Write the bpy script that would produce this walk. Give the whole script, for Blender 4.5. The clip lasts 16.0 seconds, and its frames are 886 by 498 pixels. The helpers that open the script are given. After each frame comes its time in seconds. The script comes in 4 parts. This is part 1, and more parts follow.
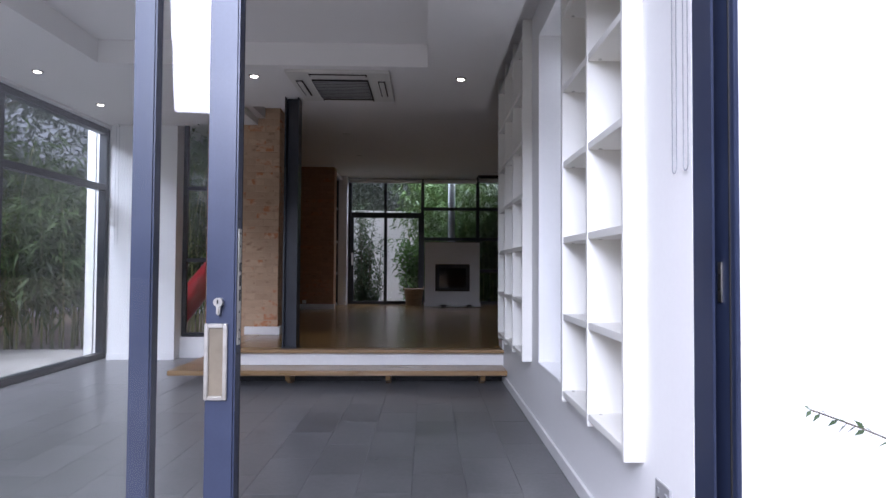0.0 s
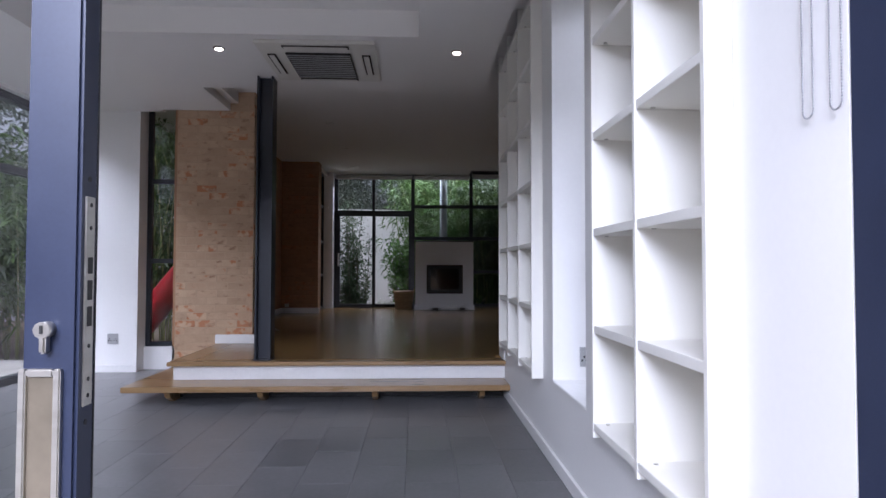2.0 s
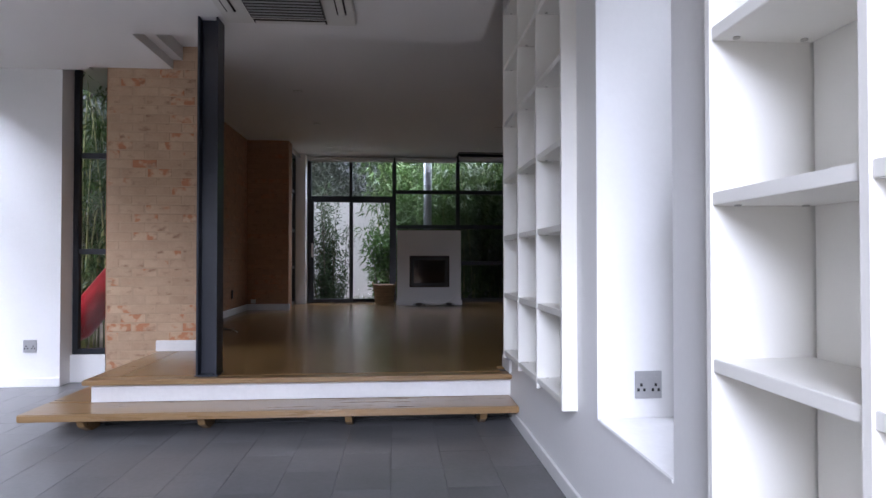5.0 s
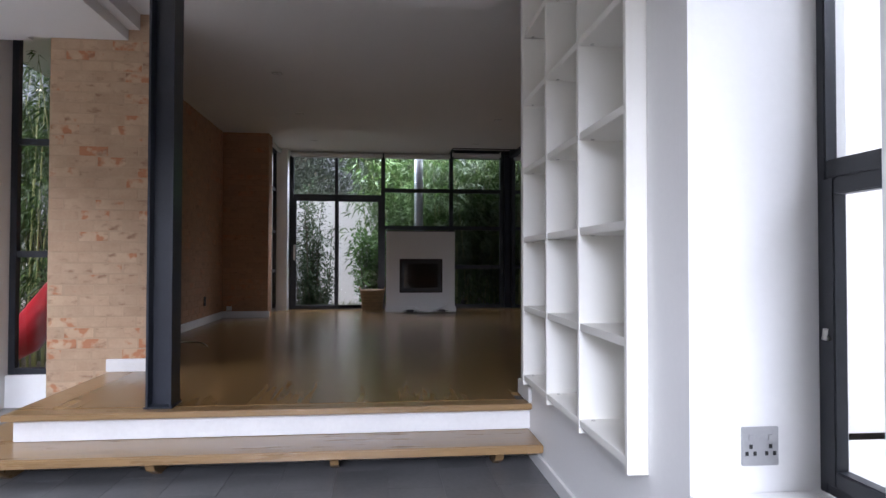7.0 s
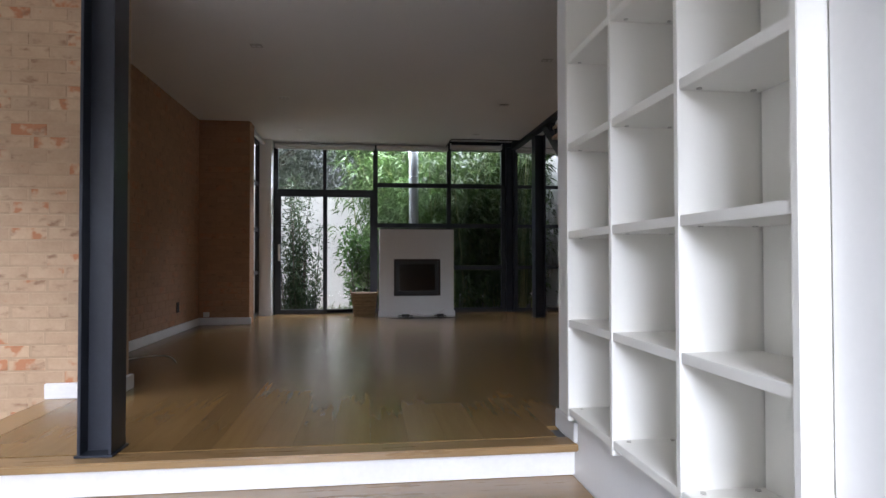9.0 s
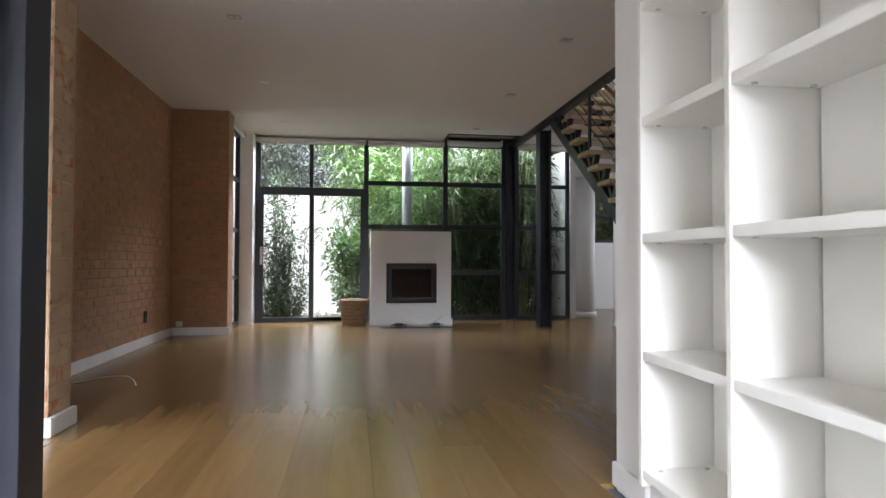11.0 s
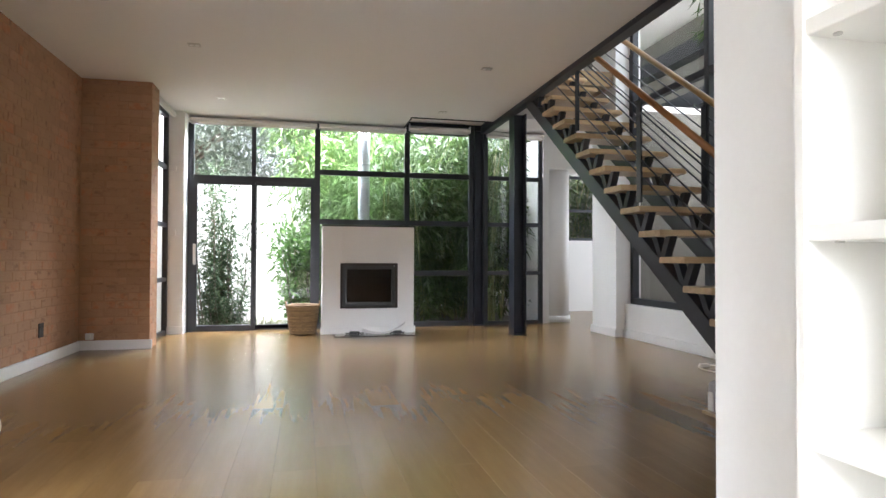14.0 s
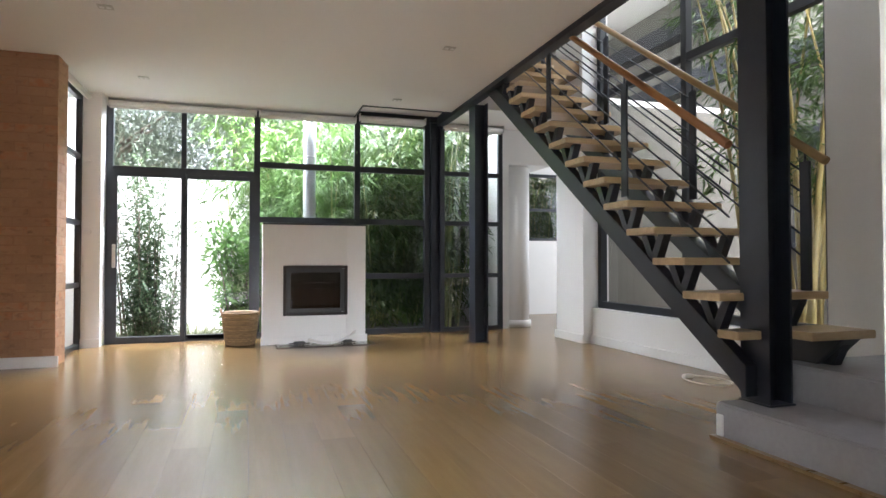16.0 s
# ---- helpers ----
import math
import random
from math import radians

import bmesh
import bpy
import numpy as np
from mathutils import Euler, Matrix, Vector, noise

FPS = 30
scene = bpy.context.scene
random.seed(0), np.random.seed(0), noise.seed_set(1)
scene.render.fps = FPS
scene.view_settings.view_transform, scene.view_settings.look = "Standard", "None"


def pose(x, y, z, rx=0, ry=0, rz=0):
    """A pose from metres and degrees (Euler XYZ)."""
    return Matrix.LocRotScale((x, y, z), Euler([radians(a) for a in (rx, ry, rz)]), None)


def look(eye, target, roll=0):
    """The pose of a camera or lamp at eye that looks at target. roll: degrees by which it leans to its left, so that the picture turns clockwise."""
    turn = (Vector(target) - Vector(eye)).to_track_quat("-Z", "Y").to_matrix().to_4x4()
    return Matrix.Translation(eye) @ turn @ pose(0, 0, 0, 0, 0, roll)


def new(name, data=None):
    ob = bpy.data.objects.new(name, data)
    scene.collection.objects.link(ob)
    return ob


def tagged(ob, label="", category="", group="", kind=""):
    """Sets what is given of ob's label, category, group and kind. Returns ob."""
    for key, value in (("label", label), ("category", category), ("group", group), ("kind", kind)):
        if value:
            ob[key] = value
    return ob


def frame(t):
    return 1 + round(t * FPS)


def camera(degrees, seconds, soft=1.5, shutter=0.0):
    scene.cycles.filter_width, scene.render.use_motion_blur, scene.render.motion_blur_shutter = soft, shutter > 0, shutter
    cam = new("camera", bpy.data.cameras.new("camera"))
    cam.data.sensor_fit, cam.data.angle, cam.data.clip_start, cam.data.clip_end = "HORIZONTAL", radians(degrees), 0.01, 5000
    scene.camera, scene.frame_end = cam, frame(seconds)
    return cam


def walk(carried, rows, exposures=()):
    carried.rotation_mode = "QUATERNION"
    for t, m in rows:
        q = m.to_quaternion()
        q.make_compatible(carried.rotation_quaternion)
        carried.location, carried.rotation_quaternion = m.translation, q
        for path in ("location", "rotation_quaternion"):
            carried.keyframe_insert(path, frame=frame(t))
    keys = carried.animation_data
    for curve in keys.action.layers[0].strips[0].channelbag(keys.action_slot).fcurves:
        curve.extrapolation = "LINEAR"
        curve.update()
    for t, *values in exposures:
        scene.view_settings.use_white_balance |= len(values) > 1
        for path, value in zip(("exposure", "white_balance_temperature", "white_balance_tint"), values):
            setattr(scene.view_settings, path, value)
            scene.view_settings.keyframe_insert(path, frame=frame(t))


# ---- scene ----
cam = camera(72.5, 16.0)
PATH = [
    (0, (0.055, 0.225, 1.217), (0.111, 2.223, 1.275), 0.3),
    (0.5, (0.024, 0.407, 1.231), (0.089, 2.405, 1.288), 0.3),
    (1, (0.025, 0.592, 1.214), (0.099, 2.589, 1.272), 0.2),
    (1.5, (0.037, 0.793, 1.214), (0.119, 2.79, 1.274), 0.2),
    (2, (0.042, 0.956, 1.21), (0.131, 2.953, 1.272), 0.1),
    (2.5, (0.042, 1.133, 1.211), (0.139, 3.13, 1.276), 0.2),
    (3, (0.039, 1.315, 1.216), (0.146, 3.311, 1.276), 0.1),
    (3.5, (0.033, 1.475, 1.208), (0.151, 3.471, 1.251), 0.1),
    (4, (0.027, 1.68, 1.205), (0.156, 3.675, 1.237), 0.1),
    (6.5, (-0.034, 2.684, 1.234), (0.158, 4.674, 1.268), -0.0),
    (7, (-0.058, 2.893, 1.235), (0.145, 4.883, 1.274), 0.1),
    (7.5, (-0.076, 3.112, 1.235), (0.138, 5.1, 1.274), 0.0),
    (8, (-0.11, 3.336, 1.244), (0.115, 5.323, 1.282), 0.0),
    (8.5, (-0.128, 3.509, 1.248), (0.106, 5.495, 1.287), -0.1),
    (9, (-0.138, 3.736, 1.244), (0.105, 5.721, 1.282), -0.1),
    (11.5, (-0.222, 4.665, 1.28), (0.082, 6.642, 1.327), 0.2),
    (12, (-0.215, 4.839, 1.281), (0.102, 6.813, 1.324), 0.2),
    (12.5, (-0.213, 5.014, 1.299), (0.119, 6.986, 1.33), 0.2),
    (13, (-0.19, 5.181, 1.293), (0.168, 7.148, 1.331), 0.3),
    (13.5, (-0.21, 5.338, 1.31), (0.197, 7.296, 1.346), 0.3),
    (14, (-0.183, 5.518, 1.307), (0.26, 7.468, 1.345), 0.2),
    (14.5, (-0.181, 5.69, 1.311), (0.304, 7.63, 1.352), 0.1),
    (15, (-0.173, 5.843, 1.309), (0.355, 7.771, 1.347), 0.1),
    (15.5, (-0.153, 6.02, 1.315), (0.415, 7.937, 1.354), 0.1),
    (16, (-0.142, 6.191, 1.313), (0.474, 8.093, 1.355), 0.0),
]
EXPOSURES = [(0, 0.70, 5600, 23), (4, 1.02, 5600, 22), (7, 1.45, 5750, 20), (9, 1.83, 5850, 17), (12, 3.2, 6050, 15), (16, 3.7, 6050, 13)]
walk(cam, [(t, look(eye, target, roll)) for t, eye, target, roll in PATH], EXPOSURES)

# ---- world, sun, exposure ----
world = bpy.data.worlds.new("overcast_sky")
scene.world = world
world.use_nodes = True
wn = world.node_tree.nodes
sky = wn.new("ShaderNodeTexSky")
sky.sky_type, sky.sun_disc = "NISHITA", False
sky.sun_elevation, sky.sun_rotation = radians(58), radians(220)
sky.air_density, sky.dust_density, sky.ozone_density = 1.0, 6.0, 1.0
soften = wn.new("ShaderNodeHueSaturation")
soften.inputs["Saturation"].default_value = 0.28
world.node_tree.links.new(sky.outputs[0], soften.inputs["Color"])
world.node_tree.links.new(soften.outputs[0], wn["Background"].inputs["Color"])
wn["Background"].inputs["Strength"].default_value = 0.085
sun_lamp = bpy.data.lights.new("sun", "SUN")
sun_lamp.energy, sun_lamp.angle, sun_lamp.color = 0.9, radians(25), (1.0, 0.97, 0.93)
sun = new("sun", sun_lamp)
sun.matrix_world = look((0, 0, 20), (5.0, 6.0, 0))


def sky_lamp(name, eye, target, w, h, watts):
    """Stands in for the open sky above a window head."""
    lamp = bpy.data.lights.new(name, "AREA")
    lamp.shape, lamp.size, lamp.size_y, lamp.energy, lamp.color = "RECTANGLE", w, h, watts, (0.93, 0.97, 1.0)
    new(name, lamp).matrix_world = look(eye, target)


sky_lamp("sky_far_window", (0.3, 15.3, 4.3), (0.2, 11.3, 0.5), 4.2, 1.3, 145)
sky_lamp("sky_side_window", (-5.3, 5.3, 4.3), (-1.0, 5.3, 0.8), 6.0, 1.3, 225)
sky_lamp("sky_court", (5.4, 10.8, 5.7), (3.0, 9.8, 0.4), 3.0, 1.2, 13)
# Brightens the hall from the added, unseen east window.
sky_lamp("sky_hall", (6.95, 14.8, 1.9), (4.0, 14.6, 1.4), 3.0, 2.4, 9)
sky_lamp("sky_entrance", (-1.4, -3.5, 4.25), (-0.8, 2.0, 3.2), 3.0, 2.5, 480)
sky_lamp("sky_casement", (2.7, 4.1, 3.5), (1.1, 4.5, 1.3), 1.6, 1.2, 45)


# ---- materials ----
def node_mat(name):
    m = bpy.data.materials.new(name)
    m.use_nodes = True
    nt = m.node_tree
    return m, nt, nt.nodes["Principled BSDF"]


def surface(name, light, dark, scale=3.0, rough=0.5, bump=0.05, fine=60.0, metal=0.0, vary=0.0, island=False,
            stretch=(1, 1, 1), coat=0.0, mix=0.5, rough_var=0.1, distance=0.01):
    """Two scales of noise between two colours, fine relief, and a shift from piece to piece."""
    m, nt, b = node_mat(name)
    N, L = nt.nodes, nt.links
    tc = N.new("ShaderNodeTexCoord")
    mp = N.new("ShaderNodeMapping")
    mp.inputs["Scale"].default_value = stretch
    L.new(tc.outputs["Object"], mp.inputs["Vector"])
    vec = mp.outputs[0]
    rnd = None
    if vary > 0:
        if island:
            rnd = N.new("ShaderNodeNewGeometry").outputs["Random Per Island"]
        else:
            rnd = N.new("ShaderNodeObjectInfo").outputs["Random"]
        off = N.new("ShaderNodeVectorMath")
        off.operation = "MULTIPLY_ADD"
        off.inputs[1].default_value = (37.0, 53.0, 29.0)
        L.new(rnd, off.inputs[0])
        L.new(vec, off.inputs[2])
        vec = off.outputs[0]
    big = N.new("ShaderNodeTexNoise")
    big.inputs["Scale"].default_value = scale
    big.inputs["Detail"].default_value = 5
    big.inputs["Roughness"].default_value = 0.6
    L.new(vec, big.inputs["Vector"])
    small = N.new("ShaderNodeTexNoise")
    small.inputs["Scale"].default_value = fine
    small.inputs["Detail"].default_value = 3
    L.new(vec, small.inputs["Vector"])
    mixv = N.new("ShaderNodeMath")
    mixv.operation = "MULTIPLY_ADD"
    mixv.inputs[1].default_value = 0.35
    L.new(small.outputs["Fac"], mixv.inputs[0])
    L.new(big.outputs["Fac"], mixv.inputs[2])
    ramp = N.new("ShaderNodeMapRange")
    ramp.inputs["From Min"].default_value = 0.67 - 0.35 * mix
    ramp.inputs["From Max"].default_value = 0.67 + 0.35 * mix
    L.new(mixv.outputs[0], ramp.inputs["Value"])
    col = N.new("ShaderNodeMix")
    col.data_type = "RGBA"
    col.inputs[6].default_value = (*dark, 1)
    col.inputs[7].default_value = (*light, 1)
    L.new(ramp.outputs[0], col.inputs[0])
    out = col.outputs[2]
    if rnd is not None:
        hs = N.new("ShaderNodeHueSaturation")
        val = N.new("ShaderNodeMapRange")
        val.inputs["To Min"].default_value = 1 - vary
        val.inputs["To Max"].default_value = 1 + vary
        L.new(rnd, val.inputs["Value"])
        L.new(val.outputs[0], hs.inputs["Value"])
        L.new(out, hs.inputs["Color"])
        out = hs.outputs[0]
    L.new(out, b.inputs["Base Color"])
    rr = N.new("ShaderNodeMapRange")
    rr.inputs["To Min"].default_value = max(0.02, rough - rough_var)
    rr.inputs["To Max"].default_value = min(1.0, rough + rough_var)
    L.new(big.outputs["Fac"], rr.inputs["Value"])
    L.new(rr.outputs[0], b.inputs["Roughness"])
    b.inputs["Metallic"].default_value = metal
    b.inputs["Coat Weight"].default_value = coat
    b.inputs["Coat Roughness"].default_value = 0.12
    if bump > 0:
        bp = N.new("ShaderNodeBump")
        bp.inputs["Strength"].default_value = bump
        bp.inputs["Distance"].default_value = distance
        L.new(mixv.outputs[0], bp.inputs["Height"])
        L.new(bp.outputs[0], b.inputs["Normal"])
    return m


def glass(name, tint=(1, 1, 1), rough=0.0):
    """Thin clear pane: lets light straight through and mirrors by its angle."""
    m, nt, b = node_mat(name)
    N, L = nt.nodes, nt.links
    N.remove(b)
    tr = N.new("ShaderNodeBsdfTransparent")
    tr.inputs[0].default_value = (*tint, 1)
    gl = N.new("ShaderNodeBsdfGlossy")
    gl.inputs["Roughness"].default_value = rough
    lw = N.new("ShaderNodeLayerWeight")
    lw.inputs["Blend"].default_value = 0.5
    pw = N.new("ShaderNodeMath")
    pw.operation = "POWER"
    pw.inputs[1].default_value = 5.0
    L.new(lw.outputs["Facing"], pw.inputs[0])
    fr = N.new("ShaderNodeMath")
    fr.operation = "MULTIPLY_ADD"
    fr.inputs[1].default_value, fr.inputs[2].default_value = 0.9, 0.04
    L.new(pw.outputs[0], fr.inputs[0])
    mx = N.new("ShaderNodeMixShader")
    L.new(fr.outputs[0], mx.inputs[0])
    L.new(tr.outputs[0], mx.inputs[1])
    L.new(gl.outputs[0], mx.inputs[2])
    L.new(mx.outputs[0], N["Material Output"].inputs[0])
    return m


def glow(name, colour, strength):
    m, nt, b = node_mat(name)
    b.inputs["Base Color"].default_value = (0.8, 0.8, 0.8, 1)
    b.inputs["Emission Color"].default_value = (*colour, 1)
    b.inputs["Emission Strength"].default_value = strength
    return m


def leafy(name, light, dark):
    """Leaves: a little gloss, light coming through, colour shift from leaf to leaf."""
    m = surface(name, light, dark, scale=1.2, rough=0.45, bump=0.0, fine=12, vary=0.35, island=True)
    nt = m.node_tree
    N, L = nt.nodes, nt.links
    b = N["Principled BSDF"]
    tl = N.new("ShaderNodeBsdfTranslucent")
    L.new(b.inputs["Base Color"].links[0].from_socket, tl.inputs["Color"])
    mx = N.new("ShaderNodeMixShader")
    mx.inputs[0].default_value = 0.35
    L.new(b.outputs[0], mx.inputs[1])
    L.new(tl.outputs[0], mx.inputs[2])
    L.new(mx.outputs[0], N["Material Output"].inputs[0])
    return m


PLASTER = surface("white_plaster", (0.80, 0.79, 0.77), (0.74, 0.73, 0.71), 0.8, 0.6, 0.06, 45, mix=0.9)
EXT_WALL = surface("painted_garden_wall", (0.82, 0.82, 0.80), (0.66, 0.66, 0.63), 0.7, 0.8, 0.15, 30, mix=0.9)
# Beige render with the court's dimness put into its dark colour.
COURT_WALL = surface("dimmed_beige_court_render", (0.20, 0.19, 0.165), (0.135, 0.128, 0.11), 0.9, 0.85, 0.2, 24, mix=0.9)
# Bronze darkened by the shade inside the pull's cup.
PULL_CUP = surface("shaded_bronze_cup", (0.16, 0.13, 0.09), (0.11, 0.09, 0.06), 6.0, 0.45, 0.04, 60)
CEIL = surface("ceiling_paint", (0.80, 0.78, 0.75), (0.76, 0.74, 0.71), 0.6, 0.75, 0.03, 50, mix=0.9)
SKIRT = surface("skirting_paint", (0.80, 0.79, 0.77), (0.72, 0.71, 0.69), 2.0, 0.35, 0.03, 40)
MELAMINE = surface("white_melamine", (0.83, 0.81, 0.75), (0.79, 0.77, 0.71), 1.5, 0.38, 0.02, 90, mix=0.9)
STEEL = surface("blue_black_steel", (0.020, 0.024, 0.036), (0.012, 0.014, 0.022), 3.0, 0.38, 0.06, 70)
ALU = surface("charcoal_aluminium", (0.020, 0.023, 0.029), (0.013, 0.015, 0.019), 4.0, 0.4, 0.04, 120)
ALU_BLUE = surface("navy_aluminium", (0.022, 0.030, 0.062), (0.016, 0.022, 0.048), 4.0, 0.38, 0.015, 160)
OAK_FLOOR = surface("oiled_oak_boards", (0.225, 0.136, 0.052), (0.175, 0.102, 0.037), 2.2, 0.235, 0.0, 26, vary=0.12,
                    stretch=(9, 0.7, 9), rough_var=0.02, mix=0.9)
OAK_STEP = surface("oak_step", (0.29, 0.18, 0.078), (0.225, 0.135, 0.056), 2.2, 0.3, 0.05, 26, stretch=(0.8, 9, 9), coat=0.15)
OAK_TREAD = surface("oak_tread", (0.56, 0.41, 0.24), (0.42, 0.29, 0.155), 2.2, 0.34, 0.06, 26, vary=0.15, stretch=(0.8, 9, 9))
RAIL_WOOD = surface("handrail_hardwood", (0.34, 0.145, 0.045), (0.24, 0.095, 0.03), 2.0, 0.32, 0.04, 30, stretch=(9, 0.8, 0.8))
RAIL_PALE = surface("handrail_pale_wood", (0.40, 0.25, 0.11), (0.30, 0.18, 0.07), 2.0, 0.32, 0.04, 30, stretch=(9, 0.8, 0.8))
TILE = surface("grey_floor_tile", (0.150, 0.148, 0.150), (0.105, 0.104, 0.106), 2.5, 0.33, 0.05, 40, vary=0.10, coat=0.1)
GROUT = surface("dark_grout", (0.13, 0.127, 0.126), (0.10, 0.098, 0.097), 6, 0.85, 0.1, 60)
# Mortar copy for the inner bricks, warm indoor light put into its colour.
MORTAR_INNER = surface("warm_lit_mortar", (0.39, 0.222, 0.122), (0.335, 0.187, 0.10), 5, 0.9, 0.3, 60)
MORTAR = surface("brick_mortar", (0.47, 0.335, 0.215), (0.41, 0.285, 0.18), 5, 0.9, 0.3, 60)
SCREED = surface("grey_painted_screed", (0.38, 0.37, 0.385), (0.31, 0.30, 0.315), 2.0, 0.5, 0.08, 40)
PAVING = surface("patio_paving", (0.36, 0.34, 0.315), (0.26, 0.245, 0.22), 1.2, 0.85, 0.2, 40)
SOIL = surface("garden_soil", (0.27, 0.22, 0.155), (0.15, 0.12, 0.08), 1.5, 0.95, 0.5, 25)
CHROME = surface("brushed_steel", (0.62, 0.60, 0.56), (0.50, 0.48, 0.44), 3.0, 0.32, 0.05, 140, metal=1.0, stretch=(1, 1, 12))
GALV = surface("galvanised_flue", (0.55, 0.57, 0.58), (0.42, 0.44, 0.46), 4.0, 0.45, 0.03, 60, metal=0.7)
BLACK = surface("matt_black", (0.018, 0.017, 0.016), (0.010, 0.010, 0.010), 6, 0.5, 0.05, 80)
BROWN_METAL = surface("bronze_black_metal", (0.026, 0.016, 0.012), (0.015, 0.009, 0.007), 6, 0.72, 0.05, 80)
NICKEL = surface("dull_nickel", (0.30, 0.30, 0.31), (0.20, 0.20, 0.21), 6, 0.4, 0.02, 80, metal=0.5)
PLASTIC = surface("off_white_plastic", (0.70, 0.68, 0.62), (0.64, 0.62, 0.56), 3, 0.4, 0.02, 80)
GREY_PLATE = surface("satin_socket_plate", (0.46, 0.46, 0.46), (0.40, 0.40, 0.40), 5, 0.35, 0.02, 100, metal=0.4)
BLIND = surface("roller_blind_fabric", (0.72, 0.70, 0.66), (0.66, 0.64, 0.60), 2, 0.8, 0.1, 220)
WICKER = surface("woven_wicker", (0.35, 0.23, 0.115), (0.21, 0.135, 0.062), 9, 0.7, 0.3, 90, vary=0.2)
RED_PLASTIC = surface("red_slide_plastic", (0.50, 0.02, 0.03), (0.40, 0.015, 0.025), 2, 0.35, 0.02, 60)
YELLOW_PLASTIC = surface("yellow_plastic", (0.65, 0.42, 0.03), (0.5, 0.3, 0.02), 3, 0.4, 0.02, 60)
BLUE_PLASTIC = surface("blue_plastic", (0.04, 0.13, 0.45), (0.03, 0.1, 0.35), 3, 0.4, 0.02, 60)
CULM = surface("bamboo_culm", (0.24, 0.26, 0.09), (0.16, 0.17, 0.06), 4, 0.4, 0.05, 40, vary=0.2)
CULM_DRY = surface("golden_bamboo_culm", (0.42, 0.33, 0.12), (0.30, 0.22, 0.08), 4, 0.4, 0.05, 40, vary=0.2)
BARK = surface("grey_bark", (0.16, 0.13, 0.10), (0.08, 0.065, 0.05), 8, 0.9, 0.5, 50)
LEAF_BAMBOO = leafy("bamboo_leaf", (0.078, 0.135, 0.030), (0.030, 0.058, 0.014))
# Lighter copy of the bamboo leaf, stronger daylight put into its colour.
LEAF_LIT = leafy("lit_bamboo_leaf", (0.12, 0.21, 0.05), (0.055, 0.115, 0.025))
LEAF_FRESH = leafy("fresh_leaf", (0.11, 0.215, 0.05), (0.05, 0.12, 0.022))
LEAF_OLIVE = leafy("olive_grey_leaf", (0.085, 0.13, 0.06), (0.04, 0.07, 0.03))
# Grey-green leaf paled in its colour for the haze over far trees.
LEAF_GUM = leafy("hazy_tree_leaf", (0.165, 0.20, 0.145), (0.085, 0.11, 0.08))
LEAF_GRASS = leafy("strap_grass", (0.17, 0.20, 0.075), (0.07, 0.10, 0.035))
PANE = glass("clear_glass", (0.97, 0.985, 0.98))
FIRE_GLASS = glass("smoked_fire_glass", (0.62, 0.54, 0.47))
FIRE_BRICK = surface("sooty_fire_brick", (0.10, 0.065, 0.047), (0.05, 0.034, 0.025), 5, 0.9, 0.2, 50)
LAMP = glow("lamp_glow", (1.0, 0.86, 0.66), 9.0)


# ---- builders ----
def box(bm, x0, y0, z0, x1, y1, z1):
    v = [bm.verts.new((x, y, z)) for x in (x0, x1) for y in (y0, y1) for z in (z0, z1)]
    for f in ((0, 1, 3, 2), (4, 6, 7, 5), (0, 4, 5, 1), (2, 3, 7, 6), (0, 2, 6, 4), (1, 5, 7, 3)):
        bm.faces.new([v[i] for i in f])
    return v


def boxes(*dims):
    bm = bmesh.new()
    for d in dims:
        box(bm, *d)
    return bm


def prism(points, a, b, axis="x"):
    """A flat outline (two coordinates) pushed from a to b along an axis."""
    bm = bmesh.new()
    put = {"x": lambda p, c: (c, p[0], p[1]), "y": lambda p, c: (p[0], c, p[1]), "z": lambda p, c: (p[0], p[1], c)}[axis]
    lo = [bm.verts.new(put(p, a)) for p in points]
    hi = [bm.verts.new(put(p, b)) for p in points]
    bm.faces.new(lo)
    bm.faces.new(hi[::-1])
    for i in range(len(points)):
        j = (i + 1) % len(points)
        bm.faces.new((lo[i], hi[i], hi[j], lo[j]))
    bmesh.ops.recalc_face_normals(bm, faces=bm.faces[:])
    return bm


def lathe(profile, centre, n=24):
    """A turned shape: (radius, height) pairs round a vertical axis."""
    bm = bmesh.new()
    rings = []
    for r, z in profile:
        rings.append([bm.verts.new((centre[0] + r * math.cos(2 * math.pi * i / n), centre[1] + r * math.sin(2 * math.pi * i / n),
                                    centre[2] + z)) for i in range(n)])
    for a, b in zip(rings, rings[1:]):
        for i in range(n):
            bm.faces.new((a[i], a[(i + 1) % n], b[(i + 1) % n], b[i]))
    bm.faces.new(rings[0][::-1])
    bm.faces.new(rings[-1])
    for f in bm.faces:
        f.smooth = len(f.verts) == 4
    return bm


def tube(bm, pts, radii, n=7):
    """A round rod through points, with a radius at each."""
    pts = [Vector(p) for p in pts]
    if not isinstance(radii, (list, tuple)):
        radii = [radii] * len(pts)
    rings = []
    for i, p in enumerate(pts):
        d = (pts[min(i + 1, len(pts) - 1)] - pts[max(i - 1, 0)]).normalized()
        side = d.cross(Vector((0, 0, 1)) if abs(d.z) < 0.9 else Vector((1, 0, 0))).normalized()
        up = side.cross(d)
        rings.append([bm.verts.new(p + radii[i] * (math.cos(a) * side + math.sin(a) * up))
                      for a in (2 * math.pi * k / n for k in range(n))])
    for a, b in zip(rings, rings[1:]):
        for k in range(n):
            bm.faces.new((a[k], a[(k + 1) % n], b[(k + 1) % n], b[k])).smooth = True
    bm.faces.new(rings[0][::-1])
    bm.faces.new(rings[-1])
    return bm


